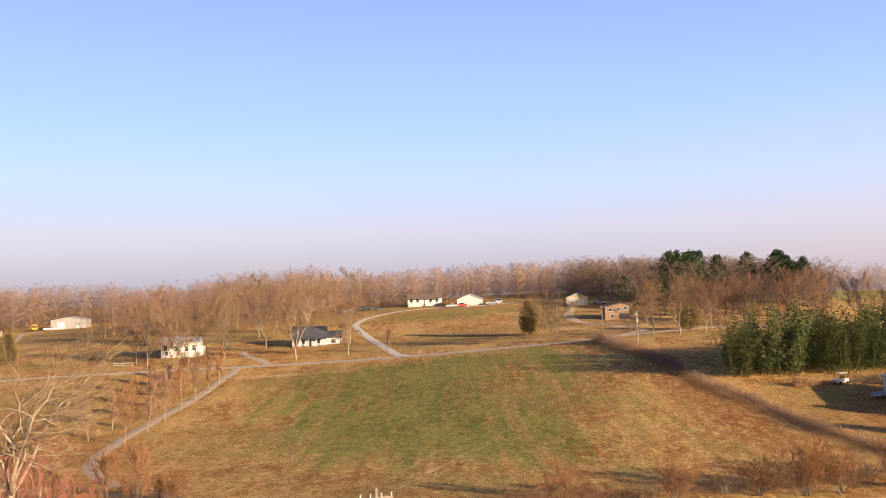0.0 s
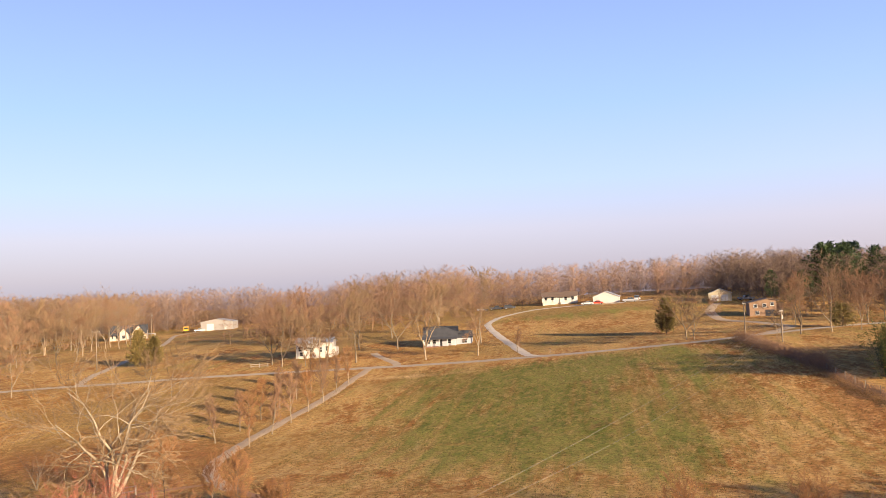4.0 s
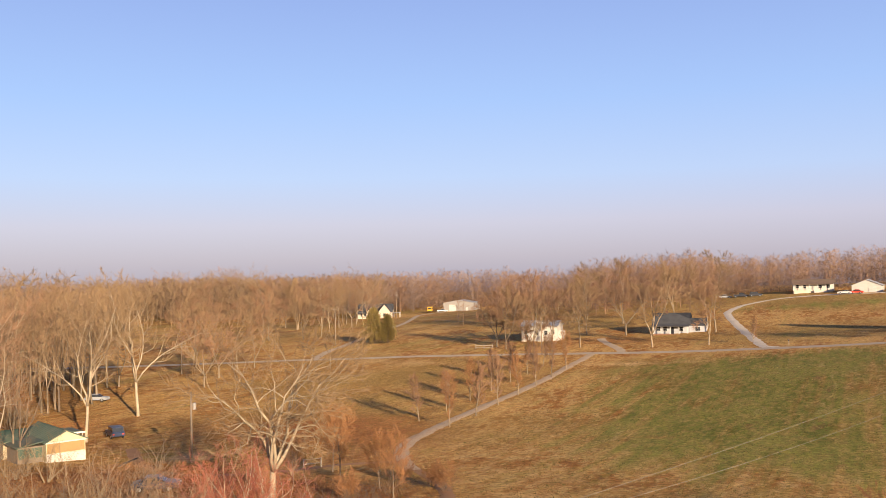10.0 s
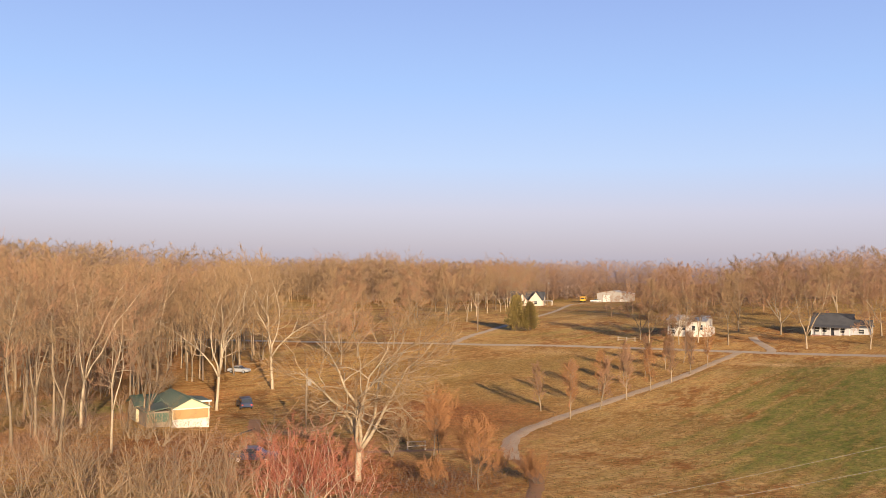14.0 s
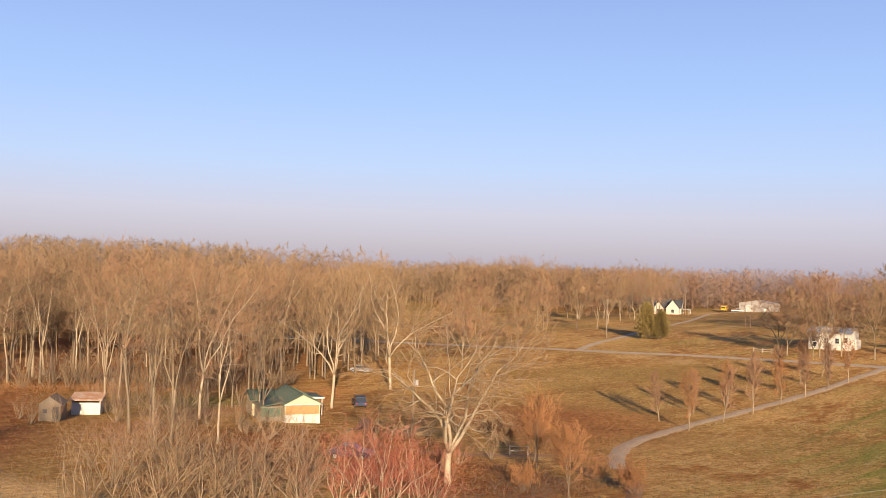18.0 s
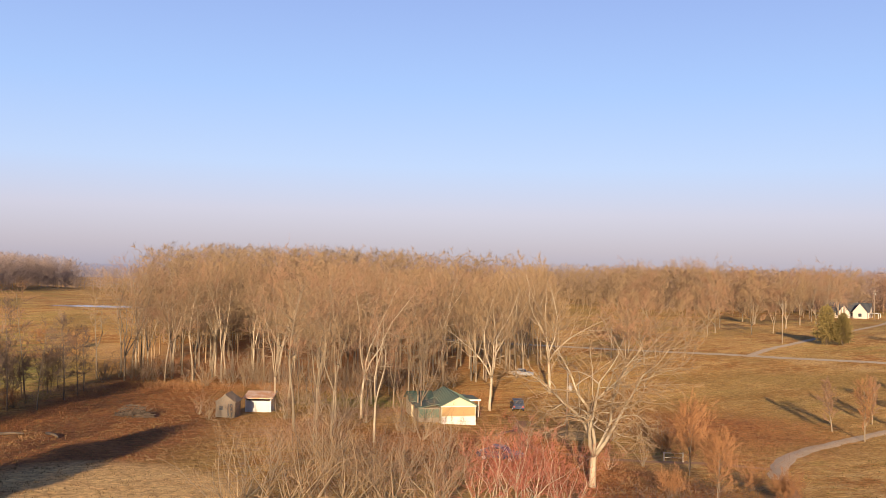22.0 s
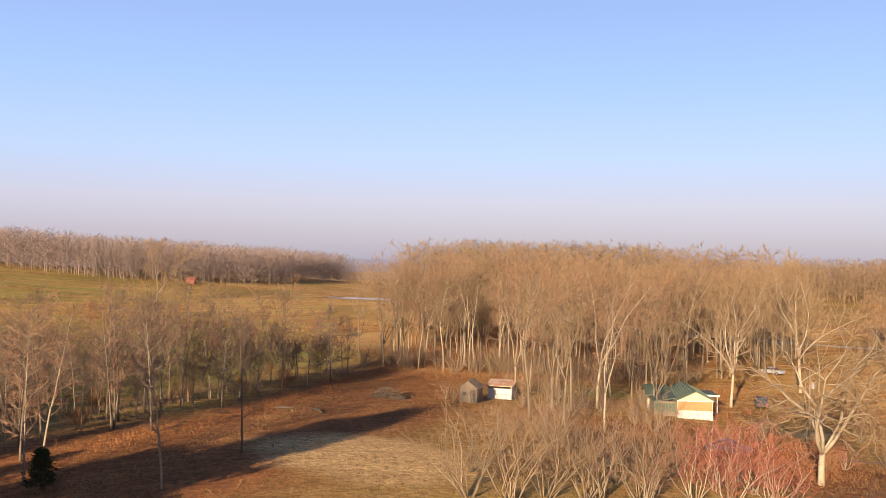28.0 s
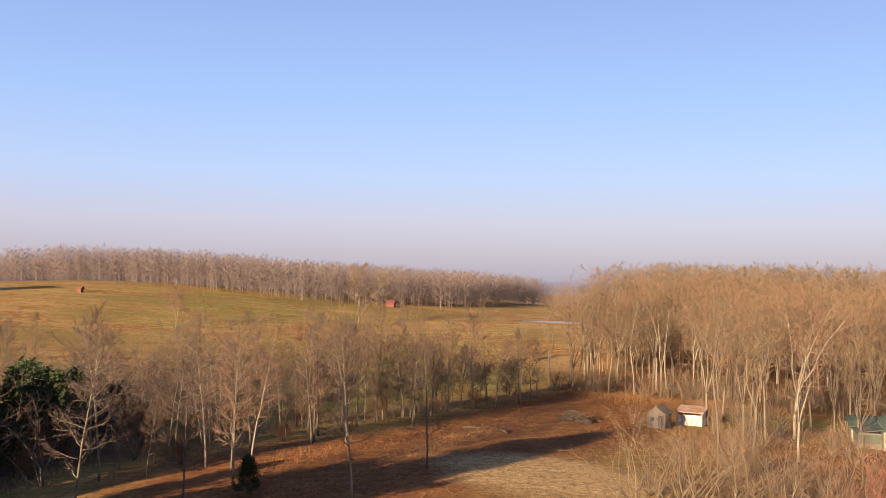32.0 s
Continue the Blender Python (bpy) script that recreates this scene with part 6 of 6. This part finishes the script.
brush_line("hedgerow_brush", [(61, 104), (59.3, 113.4), (56.7, 130), (55.2, 147), (52.4, 161), (50.8, 178)], 1.8, 1.7, 60, TWIG_PINK, "low tangled brown brush along the wire fence")
brush_line("hedgerow_brush", [(50.8, 178), (48.9, 195), (46.5, 211), (44.3, 233)], 3.0, 3.6, 75, TWIG_PINK, "tall tangled reddish-brown hedgerow at the field corner")
brush_line("hedgerow_brush", [(54, 140), (50.5, 165), (49, 180)], 1.5, 1.6, 14, STRAW, "dry orange grass along the hedgerow")
brush_line("tall_grass", [(66, 156), (69.5, 156.5), (73, 157)], 2.2, 2.0, 90, STRAW, "tuft of tall orange dry grass before the bamboo", 0.22, 0.02)
brush_line("dry_grass", [(-156, 56), (-150, 68), (-138, 86), (-128, 100)], 4.0, 1.1, 40, STRAW, "fringe of orange dry grass along the wood", 0.3, 0.02)
brush_line("dry_grass", [(-62, 8), (-82, 24), (-98, 31), (-124, 41), (-150, 52)], 4.5, 0.8, 30, LEAF_DEAD, "rusty dry weeds along the clearing", 0.35, 0.02)
brush_line("dry_grass", [(-48, 14), (-60, 22), (-75, 28), (-92, 34)], 3.5, 0.8, 18, STRAW, "thin dry grass in the clearing", 0.35, 0.016)
brush_line("undergrowth_brush", [(-72, -14), (-88, 2), (-105, 14), (-122, 24), (-142, 38), (-152, 52)], 7.0, 2.4, 18, TWIG_PINK, "tangled grey-brown undergrowth in the hollow", 0.5, 0.022)
brush_line("undergrowth_brush", [(-50, -22), (-64, -20), (-80, -14)], 9.0, 4.0, 45, TWIG_DARK, "dark tangled undergrowth in the shade", 0.5, 0.022)
brush_line("undergrowth_brush", [(-152, 52), (-143, 70), (-132, 92), (-128, 112)], 9.0, 3.0, 26, TWIG_ORANGE, "rusty undergrowth beneath the wood", 0.45, 0.02)
brush_line("undergrowth_brush", [(-80, 120), (-60, 118), (-52, 108)], 10.0, 2.0, 26, TWIG_ORANGE, "haze of orange shrubs below the lane", 0.5, 0.02)
brush_line("undergrowth_brush", [(-105, 95), (-98, 80), (-90, 70), (-75, 58)], 8.0, 2.4, 26, TWIG_PINK, "low brown undergrowth round the green-roofed house", 0.5, 0.018)
brush_line("undergrowth_brush", [(-40, 92), (-46, 84), (-52, 74), (-50, 60)], 7.0, 1.8, 20, TWIG_ORANGE, "low brown brush below the big tree", 0.5, 0.018)
brush_line("undergrowth_brush", [(4, 90), (22, 92), (40, 96), (56, 100)], 4.0, 2.0, 30, TWIG_ORANGE, "low brown brush at the field's near edge", 0.5, 0.018)
brush_line("undergrowth_brush", [(-46, 50), (-54, 60), (-62, 64), (-72, 58)], 9.0, 2.0, 30, TWIG_PINK, "low pinkish brush between saplings", 0.5, 0.018)
brush_line("undergrowth_brush", [(-30, 72), (-36, 84), (-40, 96)], 8.0, 1.6, 24, TWIG_DARK, "dark low brush below the big tree", 0.5, 0.018)
brush_line("dry_weeds", [(-44, 82), (-56, 84), (-66, 90), (-74, 98)], 9.0, 0.7, 90, LEAF_DEAD, "rusty weeds and leaves round the dirt track", 0.5, 0.02)
brush_line("dry_weeds", [(-66, 74), (-76, 70), (-88, 66), (-98, 68)], 9.0, 0.8, 80, TWIG_ORANGE, "brown weeds below the green-roofed house", 0.5, 0.02)
brush_line("dry_weeds", [(-98, 92), (-106, 100), (-116, 112), (-124, 122)], 10.0, 0.9, 70, LEAF_DEAD, "rusty leaf-littered weeds beneath the edge of the wood", 0.5, 0.02)
brush_line("dry_weeds", [(-50, 112), (-58, 126), (-66, 140), (-70, 156)], 14.0, 0.45, 80, LEAF_DEAD, "rusty weeds on the bank beside the lane", 0.4, 0.02)
brush_line("undergrowth_brush", [(92, 160), (82, 157), (76, 156.5)], 3.5, 2.0, 50, TWIG_TAN, "heap of tangled tan brush beside the bamboo", 0.8, 0.02)

# tufts of grass: loose blades over the field and the pastures
def tufts(name, x0, x1, y0, y1, count, h, w, mat, label, keep=None):
    g = np.random.default_rng(count)
    x, y = g.uniform(x0, x1, count), g.uniform(y0, y1, count)
    if keep is not None:
        ok = keep(x, y) > g.random(count)
        x, y = x[ok], y[ok]
    x, y = np.repeat(x, 4) + g.normal(0, 0.16, len(x) * 4), np.repeat(y, 4) + g.normal(0, 0.16, len(y) * 4)
    n, z = len(x), ground_z(x, y)
    x, y = site(x, y)
    a, hh = g.uniform(0, 6.283, n), h * g.uniform(0.4, 1.2, n)
    dx, dy = np.cos(a) * w, np.sin(a) * w
    lx, ly = g.normal(0, 0.3, n) * hh, g.normal(0, 0.3, n) * hh
    v = np.stack([np.stack([x - dx, y - dy, z - 0.02], -1), np.stack([x + dx, y + dy, z - 0.02], -1), np.stack([x + lx, y + ly, z + hh], -1)], 1).reshape(-1, 3)
    return tagged(new(name, quick_mesh(name, v, np.arange(3 * n).reshape(-1, 3), mat)), label, "grass", kind="stuff")


GRASS_GREEN = island_material("field_grass", [(0.07, 0.068, 0.014), (0.05, 0.052, 0.010), (0.10, 0.085, 0.020), (0.13, 0.095, 0.030)])
GRASS_DRY = island_material("pasture_grass", [(0.14, 0.080, 0.030), (0.10, 0.052, 0.018), (0.18, 0.115, 0.045), (0.085, 0.043, 0.016)])
tufts("grass_tufts", -46, 52, 84, 238, 22000, 0.15, 0.035, GRASS_GREEN, "short winter grass over the mown field", lambda x, y: np.clip(0.25 + 0.9 * blob(x, y, -4, 160, 42, 70), 0, 1))
tufts("grass_tufts", -46, 54, 84, 238, 14000, 0.15, 0.035, GRASS_DRY, "dry grass patches over the mown field", lambda x, y: np.clip(1.0 - 0.7 * blob(x, y, -4, 160, 42, 70), 0, 1))
tufts("grass_tufts", -150, -54, 105, 236, 26000, 0.15, 0.035, GRASS_DRY, "dry pasture grass beyond the lane")
tufts("grass_tufts", -160, -30, 8, 100, 20000, 0.15, 0.035, GRASS_DRY, "dry grass and leaves in the clearing")
tufts("grass_tufts", 58, 120, 100, 250, 12000, 0.15, 0.035, GRASS_DRY, "dry grass behind the hedgerow")
tufts("grass_tufts", -200, 60, 244, 400, 16000, 0.15, 0.035, GRASS_DRY, "dry pasture grass round the houses")

# brush pile in the clearing
bp = thing("brush_pile", spot(-106.3, 48.4, 30), "heap of cut grey branches on bare ground", "brush pile")
for i in range(210):
    a, r = HR.uniform(0, 6.28), math.sqrt(HR.random())
    x, y = math.cos(a) * r * 3.2, math.sin(a) * r * 1.5
    z = 1.6 * (1 - r * r) * HR.random()
    d = Vector((HR.gauss(0, 1), HR.gauss(0, 0.7), HR.gauss(0, 0.25))).normalized() * HR.uniform(0.7, 1.6)
    part("branch", Shape().tube([Vector((x, y, z + 0.05)) - d * 0.5, Vector((x, y, z + 0.12)), Vector((x, y, z + 0.05)) + d * 0.5], [0.06, 0.05, 0.02], 4), DEADWOOD, bp)
for k, (x, y, ln) in enumerate([(-88, 36, 3.5), (-92, 32, 2.5), (-78, 94, 6.0)]):
    lg = new("fallen_log", Shape().tube([(-ln / 2, 0, 0.14), (0, 0.2, 0.18), (ln / 2, -0.1, 0.2)], [0.16, 0.15, 0.1], 7).mesh("fallen_log", BARK_DARK, True))
    lg.matrix_basis = spot(x, y, k * 50 + 15)
    tagged(lg, "fallen dead log lying in the clearing", "log")

# mailbox, yard clutter by the bamboo
mb = thing("mailbox", spot(-4.5, 249.5, 0), "dark mailbox on a post at the driveway", "mailbox")
part("post", Shape().box(-0.06, -0.06, -0.3, 0.06, 0.06, 1.05), GREYWOOD, mb)
part("box", Shape().along_y([(-0.13, 1.05), (0.13, 1.05), (0.13, 1.22), (0.07, 1.32), (-0.07, 1.32), (-0.13, 1.22)], -0.28, 0.28), PAINTS["dark"], mb, "dark metal box")
part("flag", Shape().box(0.135, -0.1, 1.15, 0.15, 0.1, 1.35), RED, mb, "red flag")

gc = thing("golf_cart", spot(75.4, 156.5, 200), "small white golf cart parked before the bamboo", "golf cart")
part("body", Shape().along_y([(0, 0.3), (2.3, 0.3), (2.3, 0.75), (1.9, 0.9), (1.5, 0.5), (0.9, 0.5), (0.85, 0.85), (0, 0.9)], -0.6, 0.6), PAINTS["white"], gc)
part("roof", Shape().box(0.2, -0.6, 1.8, 2.0, 0.6, 1.87), PAINTS["white"], gc)
for x in (0.3, 1.9):
    for y in (-0.55, 0.55):
        part("strut", Shape().box(x - 0.03, y - 0.03, 0.8, x + 0.03, y + 0.03, 1.8), TYRE, gc)
        part("wheel", Shape().along_y([(x + 0.25 * math.cos(a * math.pi / 6), 0.25 + 0.25 * math.sin(a * math.pi / 6)) for a in range(12)], y - 0.09, y + 0.09), TYRE, gc)
part("seat", Shape().box(0.7, -0.55, 0.85, 1.2, 0.55, 0.98).box(0.6, -0.55, 0.98, 0.7, 0.55, 1.35), BOARD, gc)

ut = thing("utility_trailer", spot(74.3, 143.5, 25), "low bare aluminium utility trailer", "trailer")
part("bed", Shape().box(0, -0.9, 0.5, 3.6, 0.9, 0.6), CHROME, ut)
for y in (-0.9, 0.86):
    part("side_rail", Shape().box(0, y, 0.6, 3.6, y + 0.05, 0.95), CHROME, ut)
    part("wheel", Shape().along_y([(1.8 + 0.3 * math.cos(a * math.pi / 6), 0.3 + 0.3 * math.sin(a * math.pi / 6)) for a in range(12)], y - 0.1, y + 0.1), TYRE, ut)
part("tongue", Shape().box(-1.4, -0.06, 0.45, 0, 0.06, 0.55), CHROME, ut)
sc = thing("metal_building", spot(78.5, 128, 0), "white metal farm building at the edge of the yard", "building")
walls(sc, 8, 18, 4.2, 1.2, SIDING, -0.5, ridge="y")
gable_roof(sc, 8, 18, 4.2, 1.2, TIN, 0.3, 0.12, "pale metal roof", ridge="y")
for i in range(22):
    part("wall_rib", Shape().box(-0.05, 0.3 + i * 0.8, 0.0, 0, 0.38 + i * 0.8, 4.15), SIDING, sc)
av = thing("quad_bike", spot(77.0, 141.0, 60), "muddy pale quad bike parked beside the trailer", "quad bike")
part("body", Shape().along_y([(0, 0.45), (1.7, 0.45), (1.7, 0.75), (1.2, 0.95), (0.9, 0.78), (0.1, 0.85)], -0.3, 0.3), METAL_WALL, av)
part("handlebar", Shape().box(1.1, -0.4, 1.0, 1.16, 0.4, 1.06), TYRE, av)
for x in (0.25, 1.45):
    for y in (-0.45, 0.45):
        part("wheel", Shape().along_y([(x + 0.28 * math.cos(a * math.pi / 6), 0.28 + 0.28 * math.sin(a * math.pi / 6)) for a in range(12)], y - 0.12, y + 0.12), TYRE, av)

# water
def pool(name, x, y, rx, ry, turn, label, lift=0.06):
    rng = random.Random(int(abs(x)))
    pts = [(math.cos(a * math.pi / 16) * rx * rng.uniform(0.85, 1.1), math.sin(a * math.pi / 16) * ry * rng.uniform(0.85, 1.1)) for a in range(32)]
    c, s = math.cos(radians(turn)), math.sin(radians(turn))
    w = [(x + a * c - b * s, y + a * s + b * c) for a, b in pts]
    sh = Shape().add([on_land(a, b, lift) for a, b in w] + [on_land(x, y, lift)], [(i, (i + 1) % 32, 32) for i in range(32)])
    return tagged(new(name, sh.mesh(name, WATER)), label, "water", kind="structure")


pool("water_1", -362, 82, 22, 8, 75, "small pale pond beyond the thin trees")
pool("water_2", -108, 17, 2.6, 0.8, 35, "still creek water in the hollow")
pool("water_3", -120, 24, 2.0, 0.8, 35, "still creek water in the hollow")

# lone trees on the grassy hill and thin scattered trees over the low field
plant_tree(M_YARD[1], -293, -69.5, 0.85, 30, "lone pinkish bare tree on the grassy hill", group="hill trees")
plant_tree(M_YARD[0], -326, -6.5, 1.05, 130, "lone bare tree on the grassy hill", group="hill trees")
for k in range(46):
    x, y = HR.uniform(-190, -95), HR.uniform(-60, 45)
    if y > 0.62 * (-x - 95) - 6 + HR.uniform(-14, 0) or y < -70:
        continue
    plant_tree(M_THIN[k % 3], x, y, HR.uniform(0.7, 1.0), k * 47, "thin bare tree in the low rough field", group="thin trees of the low field")
for k in range(24):
    x, y = HR.uniform(-300, -180), HR.uniform(-30, 60)
    plant_tree((M_BUSH_P + M_BUSH_O)[k % 4], x, y, HR.uniform(0.5, 0.9), k * 31, "bare bush in rough pasture", "bush", "bushes of the low field", name="bare_bush")

# backdrop ridges far beyond the farmland; their haze is a flat glowing colour
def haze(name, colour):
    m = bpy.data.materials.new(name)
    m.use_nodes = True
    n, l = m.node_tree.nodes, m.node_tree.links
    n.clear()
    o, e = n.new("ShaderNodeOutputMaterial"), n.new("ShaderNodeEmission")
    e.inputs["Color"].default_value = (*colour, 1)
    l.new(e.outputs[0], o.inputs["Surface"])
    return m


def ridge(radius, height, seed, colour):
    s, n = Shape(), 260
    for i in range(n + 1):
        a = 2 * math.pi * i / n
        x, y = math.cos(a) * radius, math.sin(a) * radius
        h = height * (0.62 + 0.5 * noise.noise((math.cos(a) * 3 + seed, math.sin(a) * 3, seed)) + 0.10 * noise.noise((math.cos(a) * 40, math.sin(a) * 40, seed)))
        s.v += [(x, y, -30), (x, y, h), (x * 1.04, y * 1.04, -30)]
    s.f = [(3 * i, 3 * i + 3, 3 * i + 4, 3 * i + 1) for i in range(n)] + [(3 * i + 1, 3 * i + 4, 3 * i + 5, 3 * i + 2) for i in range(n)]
    return tagged(new("backdrop", s.mesh("backdrop", haze("far_haze_glow", colour))), "backdrop of a wooded ridge, glowing in flat blue-grey haze colour", "distance", kind="structure")


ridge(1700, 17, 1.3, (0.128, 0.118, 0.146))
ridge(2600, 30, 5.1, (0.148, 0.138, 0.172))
